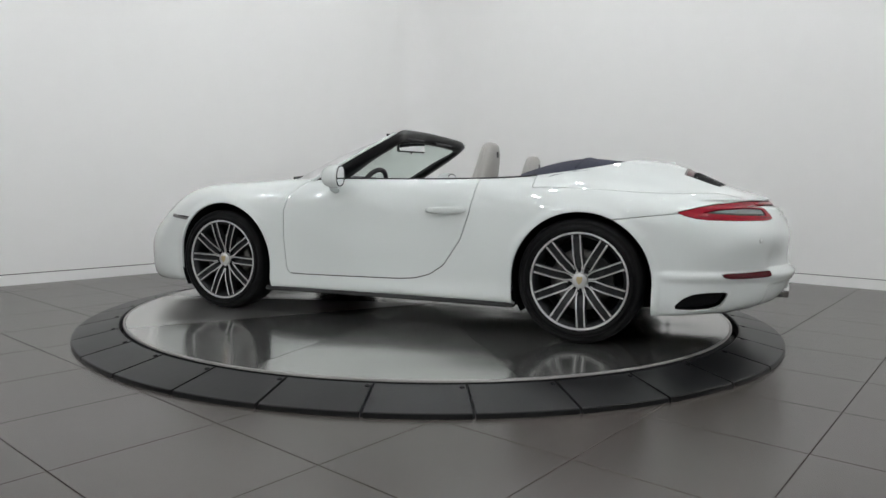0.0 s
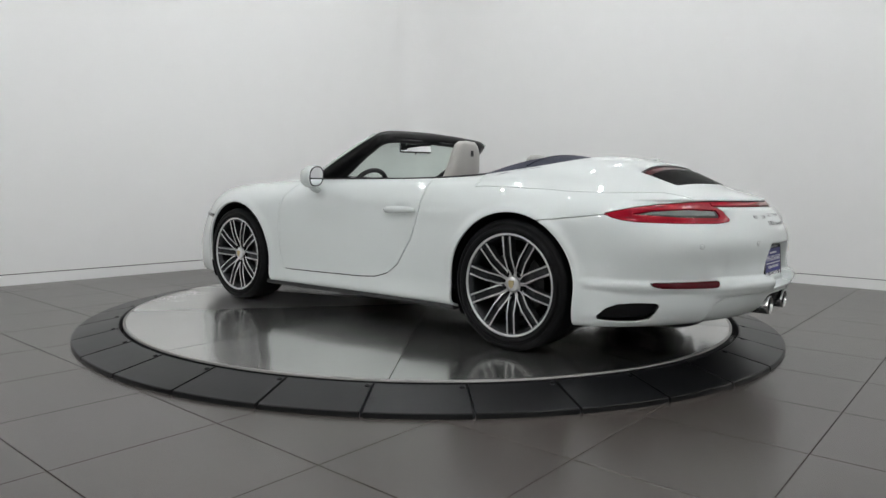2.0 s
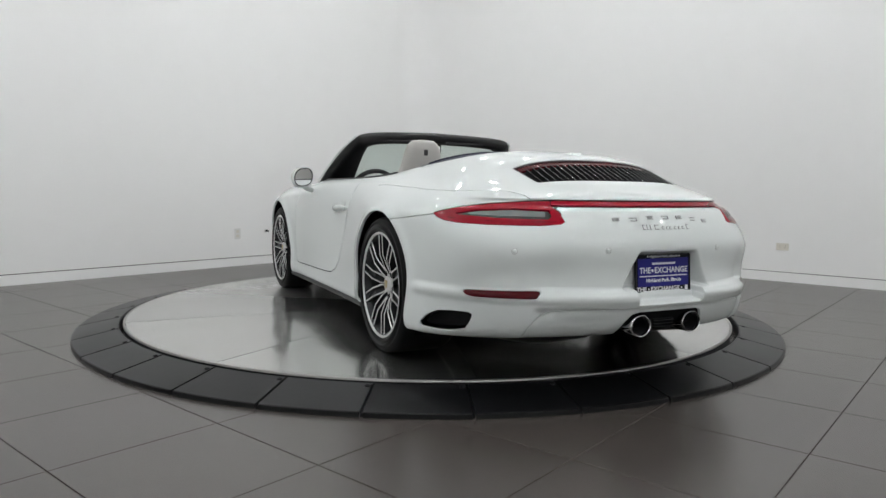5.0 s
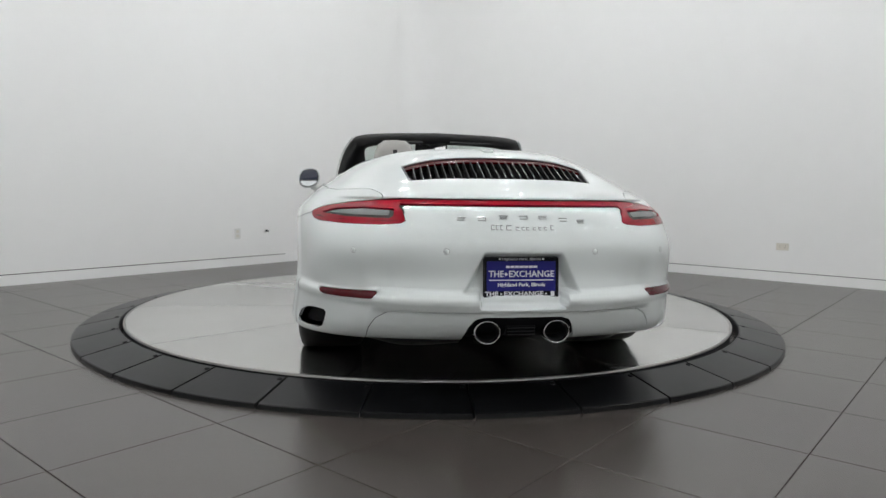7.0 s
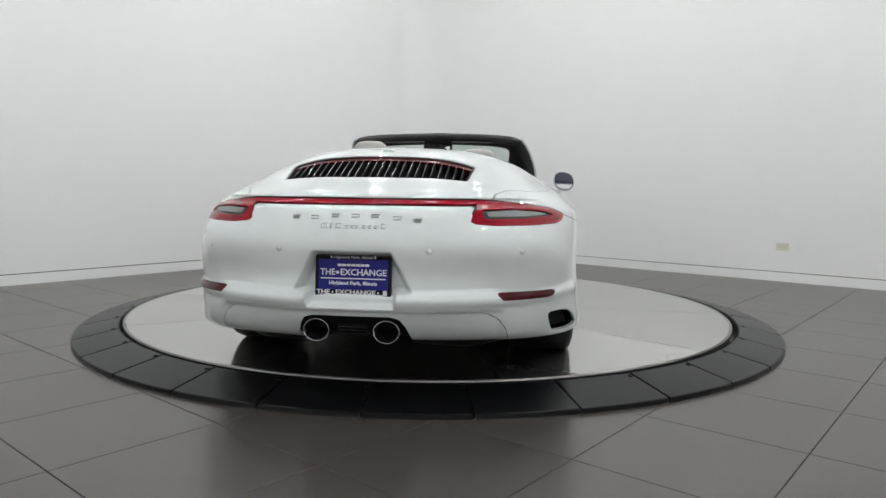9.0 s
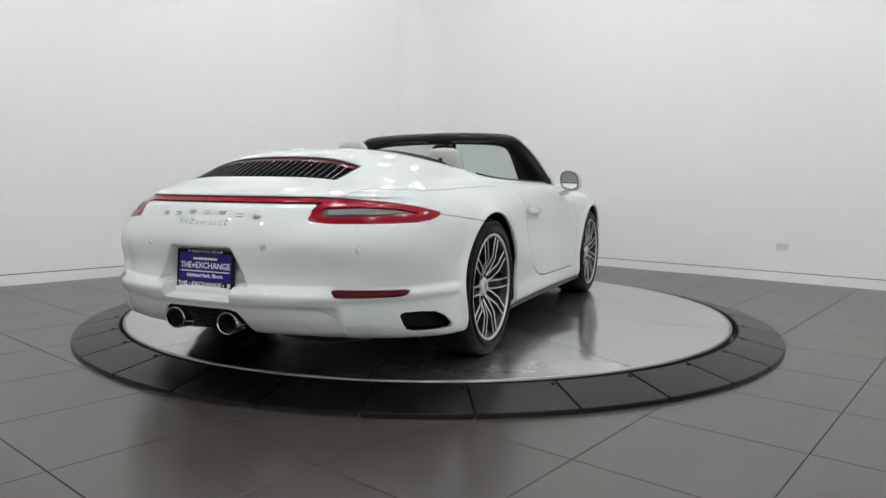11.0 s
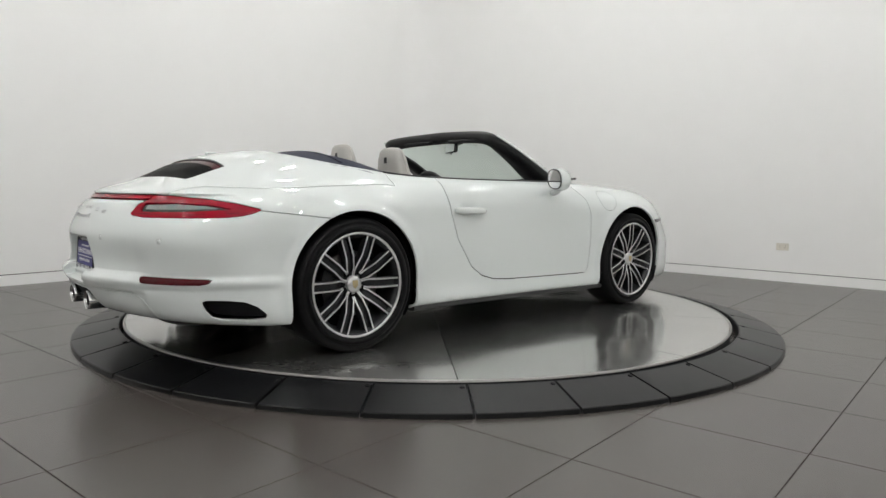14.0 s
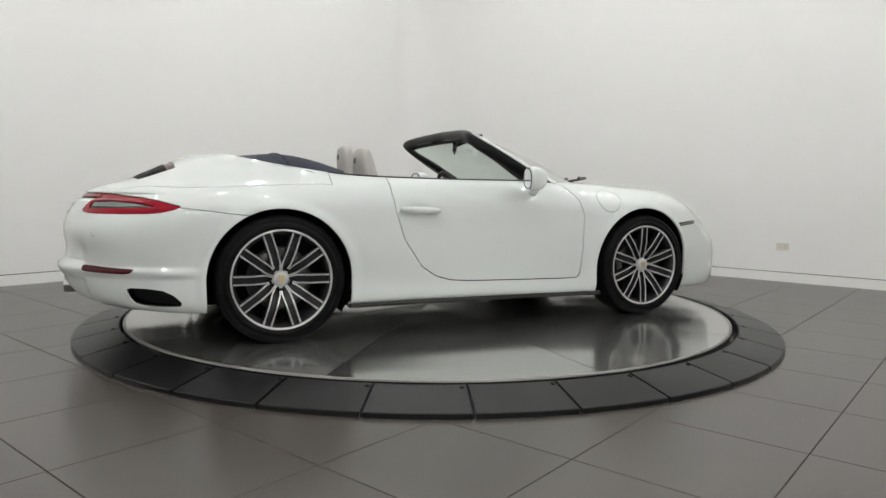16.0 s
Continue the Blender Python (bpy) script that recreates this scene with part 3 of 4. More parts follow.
def field_diffuser(V):
    y, z = V[:, 1], V[:, 2]
    out = [(0, .332), (.155, .332), (.190, .322), (.213, .29), (.228, .245), (.236, .15)]
    out = out + [(-a, b) for a, b in out[::-1][:-1]]
    return np.where(V[:, 0] < -1.9, inside_of(out, y, z), -1.0)


def field_flap(V):
    return np.where(V[:, 1] < -0.3, 0.088 - np.linalg.norm(V - np.array([0.932, -0.828, 0.772]), axis=1), -1.0)


def car_body(car):
    shell = hull()
    V, N, F = shell
    under = cut((V - N * 0.016, N, F), field_arch(V - N * 0.016))[1]
    # dark backing sheet, added so the shut lines look deep in shade
    body = cut(shell, field_arch(shell[0]))[1]
    body_part = None
    pieces = {}
    rest = body
    for side, tag in ((1, "left"), (-1, "right")):
        pieces["lamp" + tag], rest = panel_split(rest, field_tail(LAMP, side), 0.0008)
        pieces["door" + tag], rest = panel_split(rest, field_side(DOOR, side), 0.0030)
        pieces["vent" + tag], rest = cut(rest, field_tail(VENT, side)(rest[0]))
        pieces["refl" + tag], rest = panel_split(rest, field_tail(REFLECTOR, side), 0.0010)
    pieces["bar"], rest = panel_split(rest, field_bar, 0.0003)
    # black strip painted for the gap's shadow above the lamps and bar
    near = np.maximum.reduce([field_tail(LAMP, 1)(rest[0]), field_tail(LAMP, -1)(rest[0]), field_bar(rest[0])])
    pieces["gap_shade"], rest = cut(rest, np.minimum(near + 0.0050, rest[0][:, 2] - 0.7265))
    pieces["grille"], rest = cut(rest, field_grille(rest[0]))
    pieces["diffuser"], rest = cut(rest, field_diffuser(rest[0]))
    pieces["valance"], rest = panel_split(rest, field_valance, 0.0016)
    pieces["bumper"], rest = panel_split(rest, field_bumper, 0.0020)
    pieces["lid"], rest = panel_split(rest, field_lid, 0.0020)
    pieces["flap"], rest = panel_split(rest, field_flap, 0.0013)
    for side in (1, -1):
        lens, rest = panel_split(rest, lambda V: 0.135 - np.linalg.norm((V - np.array([1.765, side * 0.615, 0.735])) * np.array([0.72, 1.1, 0.9]), axis=1), 0.0016)
        skin("headlamp", lens, M_HEADLAMP, car, "oval clear headlamp lens", 0.012)
    body_part = skin("body", rest, M_PAINT, car, "glossy white painted body shell", 0.014)
    inner = cut(under, field_grille(under[0]) + 0.01)[1]
    for side in (1, -1):
        inner = cut(inner, field_tail(VENT, side)(inner[0]) + 0.004)[1]
    skin("dark_backing", inner, M_UNDER, body_part, "dark backing sheet added to shade the shut lines", 0.0)
    for tag in ("left", "right"):
        skin("door", pieces["door" + tag], M_PAINT, car, "closed white door with a flush shut line", 0.014)
        skin("side_reflector", pieces["refl" + tag], M_DARKRED, car, "dark red reflector strip in the rear bumper", 0.004)
        skin("bumper_vent", (pieces["vent" + tag][0] - pieces["vent" + tag][1] * 0.045,) + pieces["vent" + tag][1:], M_BLACK, car, "black air outlet behind the rear wheel", -0.042)
    bumper = skin("rear_bumper", pieces["bumper"], M_PAINT, car, "smooth white rear bumper cover", 0.014)
    # the vents' and the valance's return edges
    skin("lower_bumper", pieces["valance"], M_PAINT, car, "white lower rear apron", 0.014)
    skin("diffuser", (pieces["diffuser"][0] - pieces["diffuser"][1] * np.array([0.05]), pieces["diffuser"][1], pieces["diffuser"][2]), M_TRIM, car, "black plastic diffuser round the tailpipes", 0.0)
    skin("engine_lid", pieces["lid"], M_PAINT, car, "white engine lid with a slatted grille", 0.014)
    skin("fuel_flap", pieces["flap"], M_PAINT, car, "round white fuel filler flap", 0.008)
    skin("lamp_gap_shade", (pieces["gap_shade"][0] - pieces["gap_shade"][1] * 0.003,) + pieces["gap_shade"][1:], M_BLACK, car, "black strip for the gap shadow above the tail lamps", 0.0)
    skin("light_bar", pieces["bar"], M_RED, car, "thin red light bar across the tail", 0.008, 0.005)
    return pieces


def wheel_well(car):
    for xc, zc, r in ARCH:
        for side in (1, -1):
            prof = [(0.05, 0.30), (r - 0.03, 0.30), (r + 0.004, 0.34), (r + 0.006, 0.85)]
            bm = spin_profile([(a, h * side) for a, h in prof], 44, -30, 210, axis="y")
            ob = part("wheel_arch_liner", bm, M_UNDER, car, "black felt wheel arch liner", True, pose(xc, 0, zc))


def crest_shape(half, tall, deep):
    """A small shield, its face along +y."""
    line = [(-1, .85), (-.5, 1), (0, .9), (.5, 1), (1, .85), (.95, 0), (.65, -.55), (0, -1), (-.65, -.55), (-.95, 0)]
    bm = bmesh.new()
    front = [bm.verts.new((a * half, deep, b * tall)) for a, b in line]
    back = [bm.verts.new((a * half * 1.08, -deep, b * tall * 1.08)) for a, b in line]
    bm.faces.new(front)
    for i in range(len(line)):
        j = (i + 1) % len(line)
        bm.faces.new((front[i], front[j], back[j], back[i]))
    bmesh.ops.recalc_face_normals(bm, faces=bm.faces[:])
    return bm


def car_wheel(car, x, side, radius, width, face, sunk, phase):
    """One wheel: tyre, barrel, ten twin spokes, hub, brake. Its outer face looks along +y of its own space."""
    turn = pose(x, side * face, radius - 0.004, 0, 0, 0 if side > 0 else 180)
    w = width
    hub = pose(0, -sunk, 0)
    rr = 0.258
    prof = [(rr - 0.025, -w + 0.02), (rr - 0.03, -w * 0.5), (rr - 0.022, -0.035), (rr - 0.008, -0.006), (rr + 0.004, 0.004), (rr + 0.011, 0.006), (rr + 0.013, 0.001)]
    wheel = part("wheel", spin_profile(prof, 72, axis="y"), M_RIMDARK, car, "twin-spoke alloy wheel with a dark barrel", True, turn)
    part("rim_lip", spin_profile([(rr - 0.001, 0.0), (rr + 0.0, 0.0058), (rr + 0.004, 0.0078), (rr + 0.009, 0.0082), (rr + 0.0115, 0.005)], 72, axis="y"), M_RIM, wheel, "bright machined rim lip", True)
    R = radius
    prof = [(rr + 0.010, -w + 0.01), (rr + 0.03, -w - 0.008), (R - 0.035, -w - 0.012), (R - 0.010, -w + 0.004), (R - 0.001, -w + 0.03), (R, -w * 0.5), (R - 0.001, -0.024), (R - 0.008, -0.004), (R - 0.022, 0.007),
            (R - 0.030, 0.0085), (R - 0.032, 0.0075), (R - 0.050, 0.013), (rr + 0.040, 0.015), (rr + 0.022, 0.012), (rr + 0.010, 0.003)]
    part("tyre", spin_profile(prof, 96, axis="y"), M_TYRE, wheel, "black low-profile tyre", True)
    # a pair of slim parallel spokes: dark trough between, bright machined faces
    trough = bmesh.new()
    face_bm = bmesh.new()
    half_gap, hw = 0.0212, 0.0044
    stations = [(0.040, -0.020 - sunk), (0.062, -0.017 - sunk), (0.084, -0.013 - sunk * 0.7), (0.150, -0.007), (0.215, -0.005), (0.254, -0.004)]
    gaps = [min(half_gap, r0 * math.tan(radians(18)) - hw - 0.0004) for r0, top in stations]
    rows = [[trough.verts.new((k * (g + (hw + 0.001) * e), top - dz, r0)) for k, e, dz in ((-1, 1, .045), (-1, 1, .001), (-1, -1, .001), (-1, -1, .018), (1, -1, .018), (1, -1, .001), (1, 1, .001), (1, 1, .045))] for (r0, top), g in zip(stations[1:], gaps[1:])]
    for a, b in zip(rows, rows[1:]):
        for k in range(7):
            trough.faces.new((a[k], a[k + 1], b[k + 1], b[k]))
    for s in (-1, 1):
        rows = []
        for (r0, top), g in zip(stations, gaps):
            flare = hw * (1.25 if r0 > 0.25 else 1.0)
            rows.append([face_bm.verts.new((s * g + k * flare, top + dz, r0)) for k, dz in ((-1.0, -0.0005), (-0.8, 0.0014), (0.8, 0.0014), (1.0, -0.0005))])
        for a, b in zip(rows, rows[1:]):
            for k in range(3):
                face_bm.faces.new((a[k], b[k], b[k + 1], a[k + 1]))
    spoke = part("spoke", trough, M_RIMDARK, wheel, "", False, pose(0, 0, 0, 0, phase, 0))
    face_ob = part("spoke_face", face_bm, M_RIM, wheel, "bright machined spoke face", False, pose(0, 0, 0, 0, phase, 0))
    for k in range(1, 10):
        share("spoke", spoke.data, wheel, pose(0, 0, 0, 0, phase + 36 * k, 0))
        share("spoke_face", face_ob.data, wheel, pose(0, 0, 0, 0, phase + 36 * k, 0))
    part("hub", spin_profile([(0.086, -0.070), (0.080, -0.040), (0.060, -0.036), (0.042, -0.020), (0.038, -0.016), (0.0, -0.016)], 40, axis="y"), M_RIMDARK, wheel, "dark hub with bolt wells", True, hub)
    part("hub_cap", spin_profile([(0.046, -0.028), (0.043, -0.010), (0.038, -0.004), (0.026, -0.001), (0.014, 0.0003), (0.0, 0.0006)], 32, axis="y"), M_RIM, wheel, "silver centre cap", True, hub)
    part("cap_crest", crest_shape(0.016, 0.021, 0.003), M_GOLD, wheel, "small gold crest shape", False, hub)
    # raised black discs stand in for the shaded bolt holes
    for k in range(5):
        a = radians(90 + 72 * k + 36)
        part("bolt_hole", spin_profile([(0.0165, -0.020), (0.0155, -0.008), (0.009, -0.011), (0.0, -0.012)], 14, axis="y"), M_BLACK, wheel, "", True, pose(0.066 * math.cos(a), -sunk - 0.004, 0.066 * math.sin(a)))
    part("brake_disc", spin_profile([(0.085, -0.10), (0.088, -0.075), (0.170, -0.075), (0.172, -0.105)], 56, axis="y"), M_DISCBRAKE, wheel, "grey cast brake disc", True)
    part("wheel_backing", spin_profile([(0.0, -0.13), (rr - 0.02, -0.13)], 40, axis="y"), M_UNDER, wheel, "dark brake backing", True)
    bm = spin_profile([(0.105, -0.062), (0.178, -0.062), (0.178, -0.115)], 10, -38, 38, axis="y")
    part("brake_caliper", bm, M_TRIM, wheel, "black brake caliper", False, pose(0, 0, 0, 0, 190 if side * x < 0 else -10, 0))
    return wheel


CAR = new("convertible_car")
tagged(CAR, "white open two-door sports convertible with its roof folded down", "car")
PIECES = car_body(CAR)
wheel_well(CAR)
for sx, radius, width, face in ((1.225, 0.340, 0.235, 0.866), (-1.225, 0.346, 0.300, 0.890)):
    for side in (1, -1):
        car_wheel(CAR, sx, side, radius, width, face, 0.012 if sx > 0 else 0.028, (16.0 if sx > 0 else 4.6) if side > 0 else (1.0 if sx > 0 else 17.5))


# ---- fittings on the car ----
def nearest(mesh, p):
    """The point of a panel nearest to p, and its normal."""
    i = int(np.argmin(((mesh[0] - np.array(p, float)) ** 2).sum(1)))
    return Vector(mesh[0][i]), Vector(mesh[1][i])


def facing(place, normal):
    """A pose at place whose +z looks along normal."""
    return Matrix.Translation(place) @ Vector(normal).to_track_quat("Z", "Y").to_matrix().to_4x4()


def ribbon(outer, inner, thick, toward):
    """A solid band between two lines, thickened along toward."""
    bm = bmesh.new()
    t = Vector(toward) * thick
    rows = []
    for a, b in zip(outer, inner):
        a, b = Vector(a), Vector(b)
        c = (a + b) / 2 + t * 0.25
        rows.append([bm.verts.new(p) for p in (a, c, b, b - t * 0.7, (a + b) / 2 - t, a - t * 0.7)])
    for r, s in zip(rows, rows[1:]):
        for k in range(6):
            bm.faces.new((r[k], r[(k + 1) % 6], s[(k + 1) % 6], s[k]))
    bm.faces.new(rows[0][::-1])
    bm.faces.new(rows[-1])
    bmesh.ops.recalc_face_normals(bm, faces=bm.faces[:])
    return bm


def both_sides(points):
    """Continues a line given on one side over the middle to the other side."""
    return list(points) + [(x, -y, z) for x, y, z in list(points)[-2::-1]]


def tail_lamps(car):
    for side, tag in ((1, "left"), (-1, "right")):
        lamp = PIECES["lamp" + tag]
        smoke = [(64, .7245), (50, .7125), (36.4, .7105), (35.6, .720), (36.2, .7455), (46, .751), (57, .742)]
        window, red = panel_split(lamp, field_tail(smoke, side), 0.0012)
        lens = skin("tail_lamp", red, M_RED, car, "wide red tail lamp with a smoked middle band", 0.012, 0.0015)
        skin("smoked_band", (window[0] - window[1] * 0.004,) + window[1:], M_SMOKE, lens, "smoked grey reversing lamp band", 0.008)
        strip = [(61, .7275), (50, .7215), (37.2, .7205), (37.2, .7405), (47, .7455), (56, .7385)]
        s = cut(window, field_tail(strip, side)(window[0]))[0]
        skin("light_guide", s, M_GUIDE, lens, "pale grey light guide", 0.003, -0.0005)
        low = cut(lamp, field_tail([(66, .7075), (52, .6985), (34, .6985), (34, .7015), (52, .7015), (66, .7105)], side)(lamp[0]))[0]
        skin("lens_line", low, M_DARKRED, lens, "dark line in the red lens", 0.0, 0.002)


def deck_height(x, y):
    V = PIECES["grille"][0]
    d = (V[:, 0] - x) ** 2 + (V[:, 1] - y) ** 2
    k = np.argsort(d)[:6]
    w = 1 / (d[k] + 1e-6)
    return float((V[k, 2] * w).sum() / w.sum())


def engine_grille(car):
    V, N, F = PIECES["grille"]
    well = skin("engine_grille", (V - N * 0.055, N, F), M_BLACK, car, "black slatted engine grille in the lid", 0.0)
    # side walls of the well
    rim = skin("grille_surround", cut((V - N * 0.003, N, F), 0.010 - field_grille(V))[0], M_TRIM, well, "black surround of the grille", 0.055)
    brake = cut((V - N * 0.001, N, F), np.minimum(field_grille(V) - 0.008, -1.726 + 0.008 * (np.abs(V[:, 1]) / 0.42) ** 2.2 - 0.008 - V[:, 0]))[0]
    front = -1.726 + 0.008 * (np.abs(brake[0][:, 1]) / 0.42) ** 2.2
    strip = cut(brake, brake[0][:, 0] - (front - 0.046))[0]
    skin("high_brake_lamp", (strip[0] - strip[1] * 0.006,) + strip[1:], M_DARKRED, well, "dark red high brake lamp strip", 0.008)
    for i in range(24):
        y = -0.378 + i * 0.756 / 23
        x0, x1 = -1.952 + 0.050 * (y / 0.4) ** 2, -1.742 + 0.008 * (abs(y) / 0.42) ** 2.2 - 0.030
        bm, cap = bmesh.new(), bmesh.new()
        rows, tops = [], []
        for k in range(7):
            x = x0 + (x1 - x0) * k / 6
            z = deck_height(x, y) - 0.004 - 0.006 * (k == 0)
            rows.append([bm.verts.new(p) for p in ((x, y - 0.0040, z - 0.03), (x, y - 0.0024, z), (x, y + 0.0024, z), (x, y + 0.0040, z - 0.03))])
            tops.append([cap.verts.new(p) for p in ((x, y - 0.0018, z + 0.0003), (x, y - 0.0008, z + 0.0012), (x, y + 0.0008, z + 0.0012), (x, y + 0.0018, z + 0.0003))])
        for mesh, rr in ((bm, rows), (cap, tops)):
            for a, b in zip(rr, rr[1:]):
                for k in range(3):
                    mesh.faces.new((a[k], b[k], b[k + 1], a[k + 1]))
            mesh.faces.new(rr[0])
        slat = part("slat", bm, M_BLACK, well)
        part("slat_edge", cap, M_SLATEDGE, slat, "bright top edge")


def badges(car):
    """Letters of the maker's and model's name as plain bright shapes."""
    lid = PIECES["bumper"]
    for i in range(7):
        y = 0.242 - i * 0.0827
        p, n = nearest(lid, (-2.25, y, 0.718))
        bm = bmesh.new()
        box(0.036, 0.0032, 0.003, (0, 0.0065, 0), 0.001, bm, seg=1)
        box(0.030, 0.0032, 0.003, (0, -0.0065, 0), 0.001, bm, seg=1)
        if i % 3 != 2:
            box(0.0036, 0.015, 0.003, (0.016 * (1 if i % 2 else -1), 0, 0), 0.001, bm, seg=1)
        if i % 2 == 0:
            box(0.028, 0.0026, 0.003, (0, 0, 0), 0.001, bm, seg=1)
        part("name_badge", bm, M_BADGE, car, "plain chrome badge shape", m=facing(p + n * 0.0005, n))
    p0, n0 = nearest(lid, (-2.28, 0.0, 0.685))
    widths = [0.018, 0.010, 0.010, 0.0, 0.030, 0.018, 0.016, 0.016, 0.018, 0.016, 0.018, 0.0, 0.018]
    y = 0.132
    for i, w in enumerate(widths):
        if w:
            p, n = nearest(lid, (-2.28, y - w / 2, 0.685))
            h = 0.022 if i in (0, 1, 2, 4, 12) else 0.014
            bm = bmesh.new()
            box(0.0035, h, 0.0025, (-w * 0.28, h / 2 - 0.011, 0), 0.0008, bm, seg=1)
            box(w * 0.7, 0.0035, 0.0025, (0, -0.0095, 0), 0.0008, bm, seg=1)
            box(w * 0.6, 0.003, 0.0025, (w * 0.1, h - 0.0125, 0), 0.0008, bm, seg=1)
            part("model_badge", bm, M_BADGE, car, "plain chrome script shape", m=facing(p + n * 0.0005, n))
        y -= w + 0.006


def written(name, text, size, width, mat, parent, m):
    """Flat letters of a size, drawn out to a width."""
    cu = bpy.data.curves.new(name, "FONT")
    cu.body, cu.size, cu.align_x, cu.align_y, cu.extrude, cu.offset, cu.resolution_u = text, size, "CENTER", "CENTER", 0.0004, 0.0006, 2
    tmp = bpy.data.objects.new(name, cu)
    me = bpy.data.meshes.new_from_object(tmp)
    bpy.data.objects.remove(tmp)
    me.name = name
    me.materials.clear()
    me.materials.append(mat)
    xs = [v.co.x for v in me.vertices]
    me.transform(Matrix.Diagonal((width / (max(xs) - min(xs)), 1, 1, 1)))
    ob = new(name, me)
    ob.parent = parent
    ob.matrix_basis = m
    return ob


def number_plate(car):
    at = Matrix.Translation((-2.258, 0.0, 0.485)) @ Euler((radians(90 - 4), 0, radians(-90))).to_matrix().to_4x4()
    plate = part("plate_holder", box(0.308, 0.164, 0.008, (0, 0, 0), 0.003), M_BLACK, car, "blue dealer plate in a black frame", m=at)
    part("plate_insert", box(0.280, 0.118, 0.002, (0, 0.004, 0.0075), 0.0008), M_BLUE, plate, "deep blue plate insert")
    part("frame_lip", tube([(-0.150, -0.078, 0.008), (0.150, -0.078, 0.008), (0.150, 0.078, 0.008), (-0.150, 0.078, 0.008)], 0.003, 6, True), M_GLOSSBLACK, plate)
    written("plate_text", "THE", 0.035, 0.060, M_PLATEWHITE, plate, pose(-0.102, 0.012, 0.0102))
    written("plate_text", "EXCHANGE", 0.035, 0.184, M_PLATEWHITE, plate, pose(0.041, 0.012, 0.0102))
    written("plate_text", "Highland Park, Illinois", 0.020, 0.192, M_PLATEWHITE, plate, pose(0, -0.030, 0.0102))
    written("frame_text", "THE", 0.024, 0.054, M_PLATEWHITE, plate, pose(-0.120, -0.0660, 0.0086))
    written("frame_text", "EXCHANGE", 0.024, 0.160, M_PLATEWHITE, plate, pose(0.010, -0.0660, 0.0086))
    for sx in (-0.082, 0.101):
        part("frame_dot", spin_profile([(0.004, 0), (0.004, 0.0008), (0, 0.0008)], 8), M_PLATEWHITE, plate, m=pose(sx, -0.066, 0.0082))
    written("frame_text", "Highland Park, Illinois", 0.014, 0.160, M_DULLGREY, plate, pose(0, 0.0715, 0.0086))
    bm = bmesh.new()
    for k in range(7):
        box(0.016, 0.009, 0.0012, (-0.055 + k * 0.0185, 0.041, 0.0096), bm=bm)
    part("plate_mark", bm, M_PLATEWHITE, plate, "plain white bars")
    part("plate_line", box(0.262, 0.0045, 0.001, (0, -0.0115, 0.0096)), M_PLATEWHITE, plate, "thin white bar of small print")
    part("plate_star", box(0.011, 0.011, 0.001, (0, 0, 0), m=pose(-0.0625, 0.012, 0.0096, 0, 0, 45)), M_PLATEWHITE, plate)
    part("frame_crest", box(0.016, 0.020, 0.0012, (0.128, -0.0665, 0.0082), 0.0005), M_PLATEWHITE, plate, "small pale crest shape")
    for sx in (-1, 1):
        part("plate_screw", spin_profile([(0.0045, 0.0), (0.004, 0.002), (0, 0.0022)], 10), M_CHROME, plate, m=pose(sx * 0.088, 0.0715, 0.008))


def tailpipes(car):
    for side in (1, -1):
        prof = [(0.036, 0.16), (0.042, 0.02), (0.0460, 0.004), (0.0475, 0.0), (0.0495, 0.002), (0.0505, 0.012), (0.050, 0.16)]
        bm = spin_profile(prof, 36)
        bmesh.ops.scale(bm, vec=(1.06, 0.92, 1), verts=bm.verts[:])
        ob = part("tailpipe", bm, M_CHROME, car, "polished oval steel tailpipe, black inside", True, pose(-2.300, side * 0.140, 0.272, 0, 90, 0) @ pose(0, 0, 0, 0, 0, 90))
        inner = spin_profile([(0.0425, 0.012), (0.036, 0.08), (0.0, 0.08)], 28)
        bmesh.ops.scale(inner, vec=(1.06, 0.92, 1), verts=inner.verts[:])
        part("pipe_bore", inner, M_BLACK, ob, "black bore", True)
    part("diffuser_fins", box(0.10, 0.12, 0.045, (-2.225, 0, 0.250), 0.006), M_BLACK, car, "ribbed black centre of the diffuser")
    for k in range(3):
        part("diffuser_rib", box(0.012, 0.11, 0.004, (-2.277, 0, 0.255 + k * 0.013), 0.001), M_BLACK, car)


def parking_sensors(car):
    for y, x in ((0.30, -2.272), (-0.30, -2.272), (0.662, -2.130), (-0.662, -2.130)):
        p, n = nearest(PIECES["bumper"], (x, y, 0.586))
        ob = part("parking_sensor", spin_profile([(0.0105, -0.001), (0.0102, 0.0003), (0.0, 0.0004)], 20), M_PAINT, car, "round white parking sensor", True, facing(p, n))
        part("sensor_ring", spin_profile([(0.0106, 0.0), (0.0109, 0.0006), (0.0124, 0.0006), (0.0128, -0.0005)], 20), M_DULLGREY, ob, "grey ring", True)


def door_handles(car):
    for side, tag in ((1, "left"), (-1, "right")):
        base = PIECES["door" + tag]
        pts, rad = [], []
        for k in range(13):
            t = k / 12
            x = -0.553 + t * 0.252
            p, n = nearest(base, (x, side * 0.87, 0.712 - 0.006 * t))
            lift = 0.006 + 0.020 * math.sin(math.pi * min(1, max(0, t))) ** 0.5
            pts.append((x, p.y + side * (lift + 0.006 * math.exp(-((x + 0.44) / 0.06) ** 4)), 0.712 - 0.006 * t))
            rad.append(0.007 + 0.0085 * math.sin(math.pi * t) ** 0.45)
        part("door_handle", tube(pts, rad, 14, flat=1.35), M_PAINT, car, "white pull handle", True)


